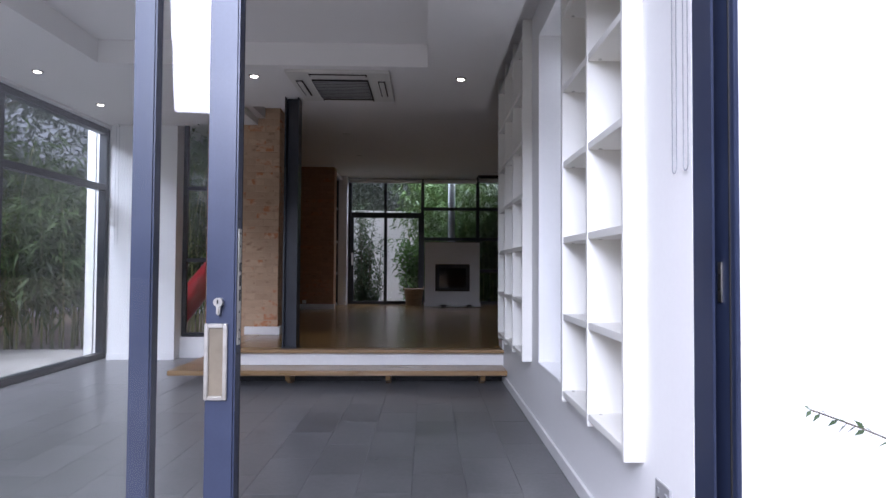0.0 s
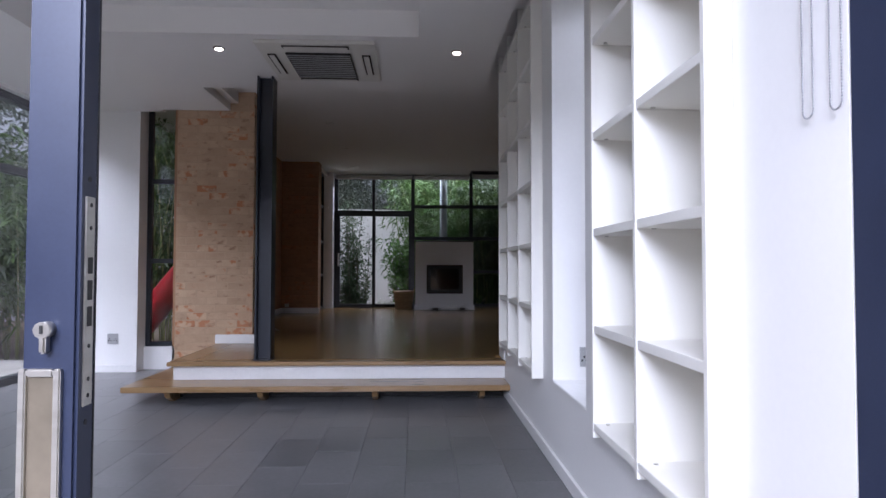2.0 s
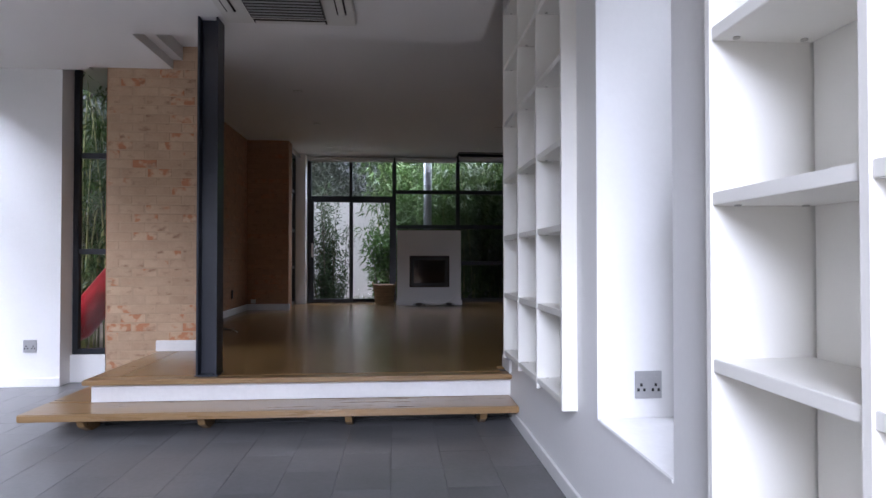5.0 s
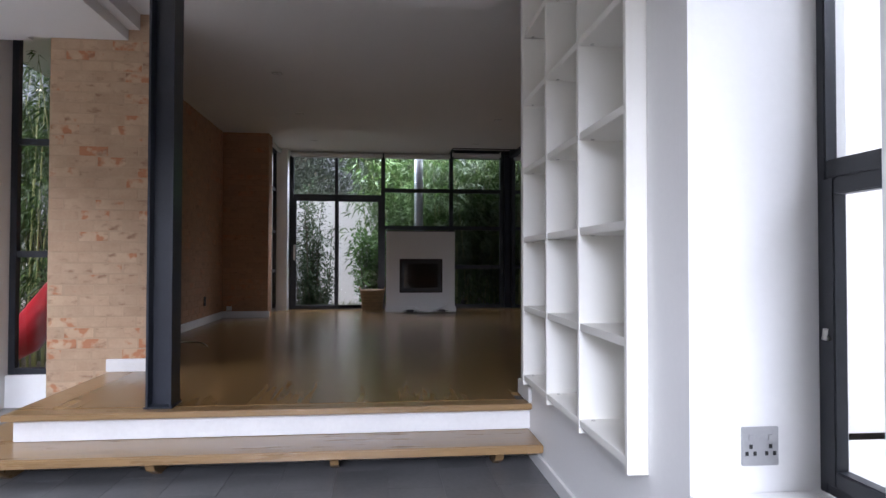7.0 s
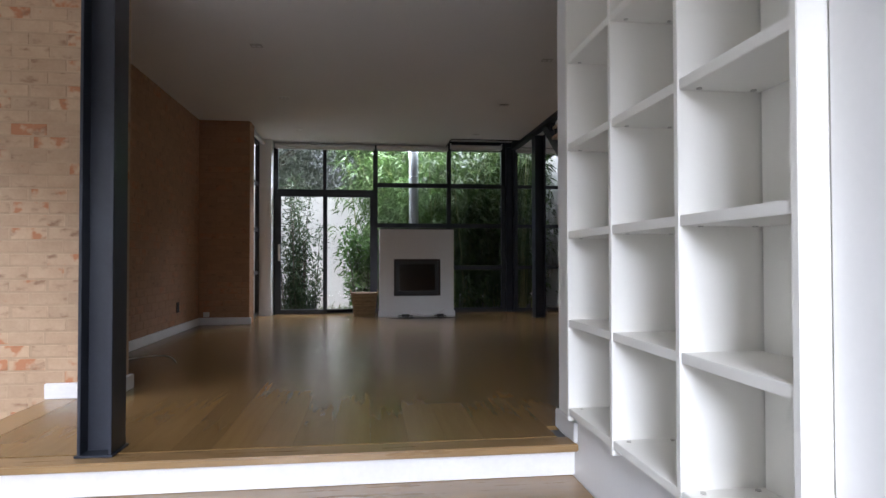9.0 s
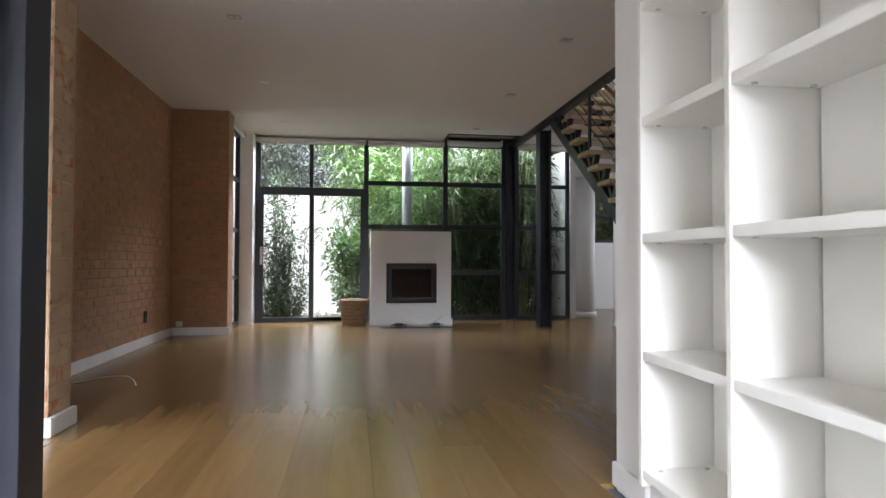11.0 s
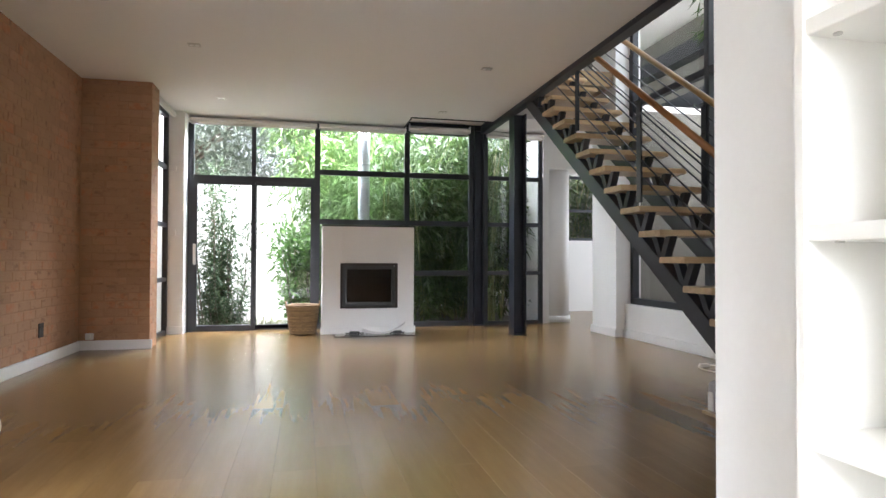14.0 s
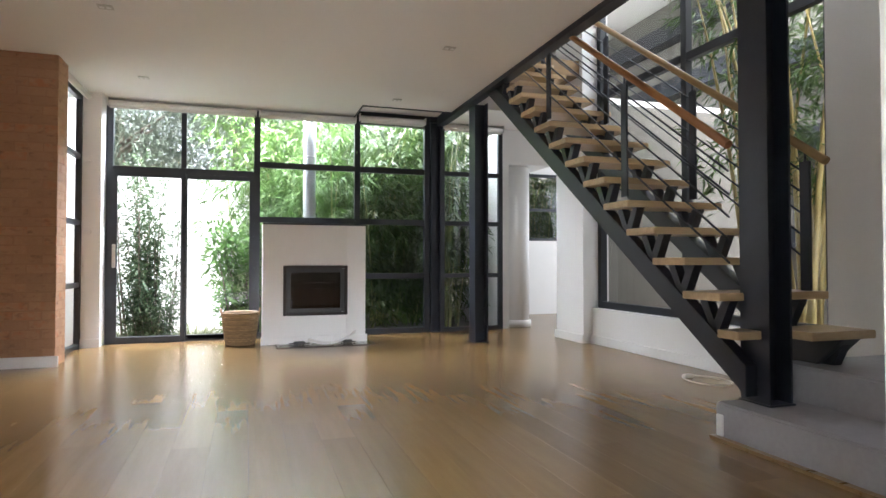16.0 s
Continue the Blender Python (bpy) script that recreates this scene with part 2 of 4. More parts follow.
def rod(pts, r, n=7):
    return tube(bmesh.new(), pts, r, n)


def solid(name, bm, mat, bevel=0.0):
    if bevel > 0:
        bmesh.ops.bevel(bm, geom=bm.edges[:], offset=bevel, segments=2, affect="EDGES", clamp_overlap=True)
    bmesh.ops.recalc_face_normals(bm, faces=bm.faces[:])
    me = bpy.data.meshes.new(name)
    bm.to_mesh(me)
    bm.free()
    me.materials.append(mat)
    return new(name, me)


def part(name, bm, mat, parent, label="", bevel=0.0):
    ob = solid(name, bm, mat, bevel)
    ob.parent = parent
    m = parent.matrix_basis
    if parent.parent:
        m = parent.parent.matrix_basis @ parent.matrix_parent_inverse @ m
    ob.matrix_parent_inverse = m.inverted()
    return tagged(ob, label)


def thing(name, at, label, category, group="", kind=""):
    ob = new(name)
    ob.empty_display_size = 0.1
    ob.matrix_basis = Matrix.Translation(at)
    return tagged(ob, label, category, group, kind)


def setting(name, bm, mat, label, category, bevel=0.0):
    return tagged(solid(name, bm, mat, bevel), label, category, "", "structure")


def piece(name, me, parent, m):
    """One of many alike pieces on shared mesh data."""
    ob = new(name, me)
    ob.parent = parent
    ob.matrix_basis = m
    return ob


def piece_mesh(name, x, y, z, mat, ch=0.003):
    """A slab from the origin's middle, with its top edges eased; z is the proud direction."""
    bm = bmesh.new()
    a = [bm.verts.new((sx * x / 2, sy * y / 2, 0)) for sx, sy in ((-1, -1), (1, -1), (1, 1), (-1, 1))]
    b = [bm.verts.new((sx * x / 2, sy * y / 2, z - ch)) for sx, sy in ((-1, -1), (1, -1), (1, 1), (-1, 1))]
    c = [bm.verts.new((sx * (x / 2 - ch), sy * (y / 2 - ch), z)) for sx, sy in ((-1, -1), (1, -1), (1, 1), (-1, 1))]
    for lo, hi in ((a, b), (b, c)):
        for i in range(4):
            j = (i + 1) % 4
            bm.faces.new((lo[i], lo[j], hi[j], hi[i]))
    bm.faces.new(c)
    me = bpy.data.meshes.new(name)
    bm.to_mesh(me)
    bm.free()
    me.materials.append(mat)
    return me


def rect_frame(u0, v0, u1, v1, w, d0, d1, axis):
    """A four-sided frame in the plane across an axis, d0 to d1 deep; u is the level direction."""
    bm = bmesh.new()
    for a0, b0, a1, b1 in ((u0, v0, u0 + w, v1), (u1 - w, v0, u1, v1), (u0 + w, v0, u1 - w, v0 + w), (u0 + w, v1 - w, u1 - w, v1)):
        if axis == "y":
            box(bm, a0, d0, b0, a1, d1, b1)
        else:
            box(bm, d0, a0, b0, d1, a1, b1)
    return bm


def pane_box(u0, v0, u1, v1, d, axis):
    """A single sheet of glass across an axis."""
    bm = bmesh.new()
    put = (lambda u, v: (u, d, v)) if axis == "y" else (lambda u, v: (d, u, v))
    bm.faces.new([bm.verts.new(put(u, v)) for u, v in ((u0, v0), (u1, v0), (u1, v1), (u0, v1))])
    return bm


def add_pane(u0, v0, u1, v1, d, axis, parent):
    ob = part("pane", pane_box(u0, v0, u1, v1, d, axis), PANE, parent)
    ob.visible_shadow = False
    return ob


W = 0.34  # wood floor level
CL = 3.25  # living ceiling
CF = 3.03  # front ceiling

# ---- ground and floors ----
setting("ground", boxes((-60, -60, -0.5, 60, 60, -0.13)), SOIL, "brown garden soil under the house and plants", "ground")
patio = setting("pavement", boxes((-9, -6, -0.12, 6, 1.85, -0.03)), PAVING, "pale patio paving outside the sliding door", "pavement")
setting("pavement_side", boxes((-9, 1.85, -0.12, -4.3, 9.3, -0.03)), PAVING, "pale paved strip beside the glazed wall", "pavement")
# Pale ground added to brighten the casement's lower pane and reveal.
setting("pavement_bounce", boxes((1.42, 2.09, -0.12, 6.9, 6.88, -0.03)), EXT_WALL, "added pale ground brightening the casement window", "pavement")
floor_1 = setting("floor_1", boxes((-4.3, 1.85, -0.12, 1.45, 8.6, -0.008)), GROUT, "dark grout bed under grey floor tiles", "floor")
floor_2 = setting("floor_2", boxes((-2.2, 6.74, 0.0, 0.89, 8.03, W - 0.022), (-1.835, 8.03, 0.0, 0.89, 8.305, W - 0.022), (-2.55, 8.305, 0.0, 0.89, 14.3, W - 0.022), (0.89, 6.952, 0.0, 1.42, 18.0, W - 0.022), (1.42, 7.002, 0.0, 7.0, 18.0, W - 0.022)), GROUT,
                  "dark bed under the oak floorboards", "floor")

# ---- walls ----
setting("wall_east", boxes(
    (0.89, 2.095, 0, 1.42, 2.525, 3.4), (1.14, 2.525, 0, 1.42, 3.61, 3.4), (0.89, 2.525, 0, 1.14, 3.61, 0.47),
    (0.89, 3.61, 0, 1.42, 3.95, 3.4), (0.89, 3.95, 0, 1.42, 4.68, 0.50), (0.89, 3.95, 2.95, 1.42, 4.68, 3.4),
    (0.89, 4.68, 0, 1.42, 4.97, 3.4), (1.14, 4.97, 0, 1.42, 6.595, 3.4), (0.89, 4.97, 0, 1.14, 6.595, 0.47),
    (0.89, 6.595, 0, 1.42, 6.94, 3.4)), PLASTER, "thick white plastered wall with deep window reveal", "wall")
setting("wall_exterior", boxes((0.945, 1.93, -0.05, 6.0, 2.09, 3.6), (-9, 1.93, 2.62, 0.945, 2.03, 3.6)), EXT_WALL, "white painted outside wall by the sliding door", "wall")
setting("wall_north", boxes((-4.02, 8.12, 0, -3.18, 8.42, 3.4), (-3.18, 8.30, 0, -2.66, 8.42, 0.27), (-4.3, 8.3, 0, -4.02, 8.42, 3.4)),
        PLASTER, "white plastered pier beside a tall narrow window", "wall")
setting("wall_west", boxes((-4.3, 2.03, 3.0, -4.05, 8.3, 3.4), (-4.3, 2.03, 0, -4.05, 2.1, 3.0)), PLASTER, "white plastered band above the side glazing", "wall")
setting("wall_pier", boxes((-2.0, 13.95, 0, -1.74, 14.3, 3.4)), PLASTER, "white plastered pier between two windows", "wall")

# ---- ceilings ----
setting("ceiling_1", boxes(
    (-4.1, 2.03, CF, -2.9, 8.12, CF + 0.3), (-2.9, 5.68, CF, 0.72, 7.12, CF + 0.3), (0.06, 2.03, CF, 0.72, 5.68, CF + 0.3),
    (-2.9, 2.03, CF, 0.06, 2.6, CF + 0.3), (-2.9, 2.6, 3.24, 0.06, 5.68, CF + 0.3), (-2.9, 7.12, CF, -2.12, 8.03, CF + 0.3),
    (-4.1, 8.03, 3.385, -2.12, 8.42, 3.6), (-2.12, 7.125, CF + 0.087, -2.03, 8.03, CF + 0.298), (0.72, 2.03, 3.2, 0.89, 7.12, CF + 0.3)), CEIL, "white plasterboard ceiling with a raised coffer", "ceiling")
setting("ceiling_2", boxes((-2.7, 7.12, CL, 1.2, 14.3, CL + 0.3), (1.2, 6.94, CL, 2.36, 13.58, CL + 0.3), (1.2, 13.58, CL + 0.08, 2.36, 14.3, CL + 0.3)), CEIL,
        "plain white plasterboard ceiling", "ceiling")
# The box from y 13 to 18.14 is an added lid against sky light.
setting("ceiling_3", boxes((2.40, 6.88, 6.0, 4.1, 14.4, 6.2), (4.1, 13.0, 6.0, 7.3, 18.14, 6.2), (2.40, 13.3, CL, 7.1, 14.3, CL + 0.3), (3.4, 14.3, CL, 7.1, 16.5, CL + 0.3)), CEIL, "high white stairwell ceiling, with an added lid over the sky screen", "ceiling")
setting("roof", boxes((-4.4, 1.8, 3.62, 2.40, 14.6, 3.8)), PLASTER, "flat roof slab above the rooms", "roof")

# ---- side glazing of the front room ----
def glazing_y(name, x, y0, y1, z0, z1, cuts, levels, label, d=0.06, w=0.055):
    """A glazed screen in a plane across x: cuts along y, levels in z."""
    g = thing(name, (x, (y0 + y1) / 2, z0), label, "window", kind="structure")
    part("window_frame", rect_frame(y0, z0, y1, z1, w, x - d / 2, x + d / 2, "x"), ALU, g, bevel=0.004)
    for c in cuts:
        part("mullion", boxes((x - d / 2 + 0.003, c - w / 2, z0 + w, x + d / 2 - 0.003, c + w / 2, z1 - w)), ALU, g, bevel=0.004)
    ys = [y0 + w] + [v for c in cuts for v in (c - w / 2, c + w / 2)] + [y1 - w]
    for a, b in zip(ys[::2], ys[1::2]):
        for l in levels:
            part("transom", boxes((x - d / 2 + 0.005, a, l - w / 2, x + d / 2 - 0.005, b, l + w / 2)), ALU, g, bevel=0.004)
        zs = [z0 + w] + [v for l in levels for v in (l - w / 2, l + w / 2)] + [z1 - w]
        for e, f in zip(zs[::2], zs[1::2]):
            add_pane(a, e, b, f, x, "x", g)
    return g


def glazing_x(name, y, x0, x1, z0, z1, cuts, levels, label, d=0.06, w=0.055):
    """A glazed screen in a plane across y; levels may differ from bay to bay."""
    g = thing(name, ((x0 + x1) / 2, y, z0), label, "window", kind="structure")
    part("window_frame", rect_frame(x0, z0, x1, z1, w, y - d / 2, y + d / 2, "y"), ALU, g, bevel=0.004)
    for c in cuts:
        part("mullion", boxes((c - w / 2, y - d / 2 + 0.003, z0 + w, c + w / 2, y + d / 2 - 0.003, z1 - w)), ALU, g, bevel=0.004)
    xs = [x0 + w] + [v for c in cuts for v in (c - w / 2, c + w / 2)] + [x1 - w]
    for i, (a, b) in enumerate(zip(xs[::2], xs[1::2])):
        lev = levels[i]
        for l in lev:
            part("transom", boxes((a, y - d / 2 + 0.005, l - w / 2, b, y + d / 2 - 0.005, l + w / 2)), ALU, g, bevel=0.004)
        zs = [z0 + w] + [v for l in lev for v in (l - w / 2, l + w / 2)] + [z1 - w]
        for e, f in zip(zs[::2], zs[1::2]):
            add_pane(a, e, b, f, y, "y", g)
    return g


glazing_y("window_1", -4.17, 2.1, 8.28, 0.0, 3.0, (4.2, 6.25), (2.22,), "charcoal aluminium sliding glazing with fanlights", 0.1, 0.08)
glazing_x("window_2", 8.36, -3.178, -2.62, 0.27, 3.38, (), ((1.285, 2.24),), "tall narrow charcoal framed window beside the brick wall")
glazing_y("window_3", -1.96, 12.97, 13.96, W, 3.2, (), (1.05, 1.75, 2.5), "narrow side window with four charcoal framed panes")

# far glazing with its sliding door
glazing_x("window_4", 14.24, -1.74, 2.26, W, CL - 0.01, (-0.03, 1.25), ((2.42,), (2.55, 1.85), (2.55, 1.85, 1.12)), "charcoal framed window wall towards the garden", 0.08, 0.075)
fan = bpy.data.objects["window_4"]
part("mullion", boxes((-0.92, 14.21, 2.46, -0.86, 14.27, CL - 0.085)), ALU, fan, bevel=0.004)
slider = thing("door_1", (-0.88, 14.22, W), "closed charcoal aluminium sliding garden door", "door", kind="structure")
for x0, x1, y in ((-1.665, -0.86, 14.18), (-0.90, -0.065, 14.22)):
    leaf = part("leaf", rect_frame(x0, W + 0.02, x1, 2.385, 0.055, y - 0.02, y + 0.018, "y"), ALU, slider, bevel=0.003)
part("door_handle", boxes((-1.655, 14.12, 1.24, -1.62, 14.16, 1.52)), CHROME, slider, "pale metal pull handle", 0.006)
glazing_x("window_5", 14.24, 2.42, 3.36, W, 3.25, (), ((2.55, 1.85, 1.12),), "charcoal framed panes beside the steel column", 0.07, 0.06)
setting("wall_lintel", boxes((2.265, 14.2, 3.252, 3.4, 14.3, 3.4)), ALU, "dark steel lintel above the window", "trim")

# blinds rolled up
for x0, x1, z in ((-1.72, -0.04, 3.195), (-0.01, 1.22, 3.195), (1.27, 2.18, 3.23), (2.45, 3.34, 3.2)):
    b = thing("roller_blind", ((x0 + x1) / 2, 14.14, z), "rolled-up pale fabric roller blind over the window", "blind", "roller blinds")
    part("roll", rod(((x0 + 0.01, 14.14, z), (x1 - 0.01, 14.14, z)), 0.032, 12), BLIND, b)
    part("hem", boxes((x0 + 0.02, 14.165, z - 0.06, x1 - 0.02, 14.172, z - 0.01)), BLIND, b)
    for x in (x0 + 0.004, x1 - 0.004):
        part("bracket", boxes((x - 0.004, 14.10, z - 0.04, x + 0.004, 14.195, z + 0.055)), SKIRT, b)
b = thing("roller_blind", (-1.85, 13.5, 3.2), "rolled-up pale fabric roller blind over the side window", "blind", "roller blinds")
part("roll", rod(((-1.87, 13.0, 3.19), (-1.87, 13.93, 3.19)), 0.032, 12), BLIND, b)
part("bracket", boxes((-1.93, 12.985, 3.15, -1.84, 12.995, 3.25)), SKIRT, b)

# window in the deep reveal
win = thing("window_6", (1.34, 4.34, 0.49), "charcoal casement window in a deep white reveal", "window", kind="structure")
part("window_frame", rect_frame(3.955, 0.518, 4.675, 2.948, 0.035, 1.315, 1.36, "x"), ALU, win, bevel=0.004)
part("transom", boxes((1.317, 3.991, 1.49, 1.358, 4.639, 1.55)), ALU, win, bevel=0.004)
sash = part("sash", rect_frame(3.992, 0.555, 4.638, 1.488, 0.05, 1.30, 1.345, "x"), ALU, win, bevel=0.004)
part("window_stay", rod(((1.299, 4.61, 1.0), (1.284, 4.61, 1.0), (1.282, 4.60, 1.03)), 0.008), CHROME, sash)
add_pane(4.042, 0.605, 4.588, 1.438, 1.325, "x", win)
add_pane(3.99, 1.55, 4.64, 2.913, 1.335, "x", win)
part("window_sill", boxes((0.885, 3.952, 0.498, 1.30, 4.678, 0.516)), SKIRT, win, bevel=0.004)

# ---- entrance sliding door ----
jamb = thing("door_2", (0.94, 2.0900, 0), "navy aluminium door jamb with lock keep", "door", kind="structure")
part("jamb", boxes((0.930, 1.91, -0.03, 0.9445, 2.09, 2.62)), ALU_BLUE, jamb, bevel=0.003)
part("inner_fin", boxes((0.889, 1.962, -0.03, 0.897, 2.0895, 2.62)), ALU_BLUE, jamb, bevel=0.002)
part("channel", boxes((0.897, 2.055, -0.03, 0.930, 2.0885, 2.62)), ALU_BLUE, jamb)
part("seal", boxes((0.926, 1.935, -0.02, 0.9298, 1.941, 2.62)), BLACK, jamb)
part("head", boxes((-4.0, 1.9100, 2.55, 0.86, 2.09, 2.62)), ALU_BLUE, jamb)
part("threshold", boxes((-4.0, 1.9100, -0.03, 0.86, 2.09, 0.012)), ALU_BLUE, jamb)
keep_ob = part("lock_keep", boxes((0.926, 1.984, 1.115, 0.9295, 2.008, 1.235)), CHROME, jamb, "brushed steel lock keep", 0.001)
part("keep_slot", boxes((0.9252, 1.990, 1.15, 0.9262, 2.002, 1.20)), BLACK, keep_ob)


def door_leaf(x0, x1, y, label, sw=0.08):
    d = thing("sliding_door_leaf", ((x0 + x1) / 2, y, 0.012), label, "door", "sliding door leaves")
    for a, b in ((x0, x0 + sw), (x1 - sw, x1)):
        part("stile", boxes((a, y - 0.025, 0.015, b, y + 0.025, 2.545)), ALU_BLUE, d, bevel=0.005)
    for a, b in ((0.015, 0.115), (2.445, 2.545)):
        part("rail", boxes((x0 + sw, y - 0.022, a, x1 - sw, y + 0.022, b)), ALU_BLUE, d, bevel=0.004)
    add_pane(x0 + sw, 0.115, x1 - sw, 2.445, y, "y", d)
    return d


lead = door_leaf(-2.0750, -0.4600, 1.9050, "open navy aluminium sliding glass door leaf with recessed pull")
pull = part("flush_pull", rect_frame(-0.5400, 0.855, -0.4790, 1.06, 0.011, 1.8710, 1.8815, "y"), CHROME, lead, "brushed steel recessed pull", 0.002)
# A flat slab; its dark colour carries the cup's shade.
part("recess", boxes((-0.5290, 1.8775, 0.866, -0.4900, 1.8797, 1.049)), PULL_CUP, pull, "flat bronze cup with the recess shade in its colour")
cyl = part("lock_cylinder", rod(((-0.5020, 1.8800, 1.118), (-0.5020, 1.8620, 1.118)), 0.012, 14), CHROME, lead, "steel euro lock cylinder")
part("cylinder_tail", boxes((-0.5070, 1.8630, 1.083, -0.4970, 1.8790, 1.111)), CHROME, cyl, bevel=0.003)
part("keyhole", boxes((-0.5040, 1.8605, 1.113, -0.5000, 1.8622, 1.125)), BLACK, cyl)
plate = part("lock_faceplate", boxes((-0.4605, 1.8930, 1.0, -0.4570, 1.9180, 1.318)), CHROME, lead, "steel lock faceplate", 0.001)
for z0, z1 in ((1.20, 1.225), (1.16, 1.19), (1.12, 1.15)):
    part("lock_slot", boxes((-0.4574, 1.8990, z0, -0.4561, 1.9120, z1)), BLACK, plate)
for z in (1.015, 1.04, 1.09, 1.27, 1.305):
    part("screw", rod(((-0.4572, 1.9055, z), (-0.4562, 1.9055, z)), 0.0035, 8), BLACK, plate)
for z in (0.975, 1.345):
    part("frame_screw", rod(((-0.4602, 1.9055, z), (-0.4590, 1.9055, z)), 0.0045, 8), BLACK, lead)
part("seal", boxes((-0.4602, 1.9255, 0.02, -0.4585, 1.9285, 2.54)), BLACK, lead)
back = door_leaf(-2.2, -0.7430, 2.0350, "navy aluminium sliding glass door leaf behind another", 0.065)
door_leaf(-3.95, -2.15, 2.0350, "closed navy aluminium glass door leaf")

# blind chains
def ball_chain(path, r, gap):
    """Small faceted beads strung along a path, on a thin cord."""
    bm = rod(path, 0.0009, 4)
    for p, q in zip(path, path[1:]):
        p, q = Vector(p), Vector(q)
        n = max(1, round((q - p).length / gap))
        for k in range(n):
            c = p.lerp(q, k / n)
            bmesh.ops.create_icosphere(bm, subdivisions=1, radius=r, matrix=Matrix.Translation(c))
    return bm


for x, y, z, half in ((0.880, 2.205, 1.548, 0.017), (0.880, 2.118, 1.545, 0.017), (-3.93, 8.095, 1.45, 0.02)):
    c = thing("blind_chain", (x, y, z), "hanging loop of steel ball chain for a blind", "blind chain", "blind chains")
    dx, dy = (0.0, half) if y < 5 else (half, 0.0)
    loop = [(x - dx, y - dy, 3.0)] + [(x + dx * math.cos(a), y + dy * math.cos(a), z - half * math.sin(a)) for a in
            [math.pi - k * math.pi / 10 for k in range(11)]] + [(x + dx, y + dy, 3.0)]
    part("ball_chain", ball_chain(loop, 0.0026, 0.0064), NICKEL, c)
    part("chain_bracket", boxes((x - 0.024, y - 0.024, 3.0, x + 0.014, y + 0.024, 3.03)), SKIRT, c)

# ---- platform, step ----
step = thing("timber_step", (-0.8, 6.5, 0), "low oak step on wooden brackets below the platform", "step")
part("tread", boxes((-2.52, 6.35, 0.115, 0.885, 6.71, 0.165)), OAK_STEP, step, bevel=0.006)
part("side_tread", boxes((-2.52, 6.723, 0.115, -2.215, 8.02, 0.163)), OAK_STEP, step, bevel=0.006)
# Black board standing in for the shadow gap below the tread.
part("shadow_gap_board", boxes((-2.1, 6.68, 0.0, 0.88, 6.735, 0.113)), BLACK, step)
for x in (-2.18, -1.37, -0.35, 0.62):
    part("bracket", prism(((6.42, 0.113), (6.68, 0.113), (6.68, 0.0), (6.56, 0.0), (6.46, 0.05)), x, x + 0.05, "x"), OAK_STEP, step, bevel=0.003)
setting("riser", boxes((-2.20, 6.69, 0.168, 0.888, 6.74, W - 0.04), (-2.2, 6.74, 0.0, -2.16, 8.02, W - 0.04)), SKIRT, "white painted riser under the oak platform", "riser")
setting("nosing", boxes((-2.24, 6.625, W - 0.04, 0.888, 6.76, W - 0.002)), OAK_STEP, "oak nosing board along the platform edge", "trim", 0.006)
setting("nosing_side", boxes((-2.24, 6.762, W - 0.04, -2.034, 8.025, W - 0.002)), OAK_STEP, "oak nosing board along the platform side", "trim", 0.006)

# skirtings
setting("baseboard_1", boxes((0.872, 2.03, 0.0, 0.889, 6.70, 0.085)), SKIRT, "white skirting along the plastered wall", "skirting", 0.004)
setting("baseboard_2", boxes((0.868, 6.64, W, 0.889, 6.942, W + 0.1)), SKIRT, "white skirting on the platform wall end", "skirting", 0.004)
setting("baseboard_3", boxes((-4.03, 8.10, 0.0, -3.17, 8.119, 0.085)), SKIRT, "white skirting on the pier", "skirting", 0.004)
setting("baseboard_4", boxes((-2.25, 7.995, W, -1.805, 8.028, W + 0.10), (-1.835, 8.03, W, -1.805, 8.31, W + 0.10)), SKIRT, "white skirting below the brick wall", "skirting", 0.004)
setting("baseboard_5", boxes((-2.53, 8.30, W, -2.50, 12.65, W + 0.10), (-2.50, 12.62, W, -1.805, 12.648, W + 0.1)), SKIRT, "white skirting below the brick wall", "skirting", 0.004)
setting("baseboard_6", boxes((-2.0, 13.92, W, -1.73, 13.948, W + 0.1)), SKIRT, "white skirting on the pier", "skirting", 0.004)


# ---- shelving ----
def shelf_unit(y0, y1, cols, label):
    s = thing("bookshelf", (0.81, (y0 + y1) / 2, 0.47), label, "bookshelf", "built-in bookshelves")
    t = 0.032
    w = (y1 - y0 - t) / cols
    for i in range(cols + 1):
        y = y0 + i * w
        part("upright", boxes((0.815, y + 0.003, 0.472, 1.118, y + t - 0.003, 3.195)), MELAMINE, s, bevel=0.002)
    for i in range(cols):
        a, b = y0 + i * w + t - 0.003, y0 + (i + 1) * w + 0.003
        part("back_panel", boxes((1.091, a + 0.004, 0.474, 1.103, b - 0.008, 3.19)), MELAMINE, s)
        for k in range(7):
            z = 0.50 + 0.4245 * k
            sh = part("shelf", boxes((0.817 + 0.002 * (k > 0), a, z, 1.09, b, z + 0.034)), MELAMINE, s, bevel=0.002)
            for x in (0.87, 1.05):
                for y in (a + 0.03, b - 0.03):
                    zz = z + 0.034 if k == 0 else z - 0.004
                    part("cam_fitting", rod(((x, y, zz), (x, y, zz + 0.004)), 0.009, 8), CHROME, sh)
    return s


shelf_unit(2.53, 3.605, 2, "white melamine bookshelf with two empty columns")
shelf_unit(4.975, 6.59, 3, "white melamine bookshelf with three empty columns")


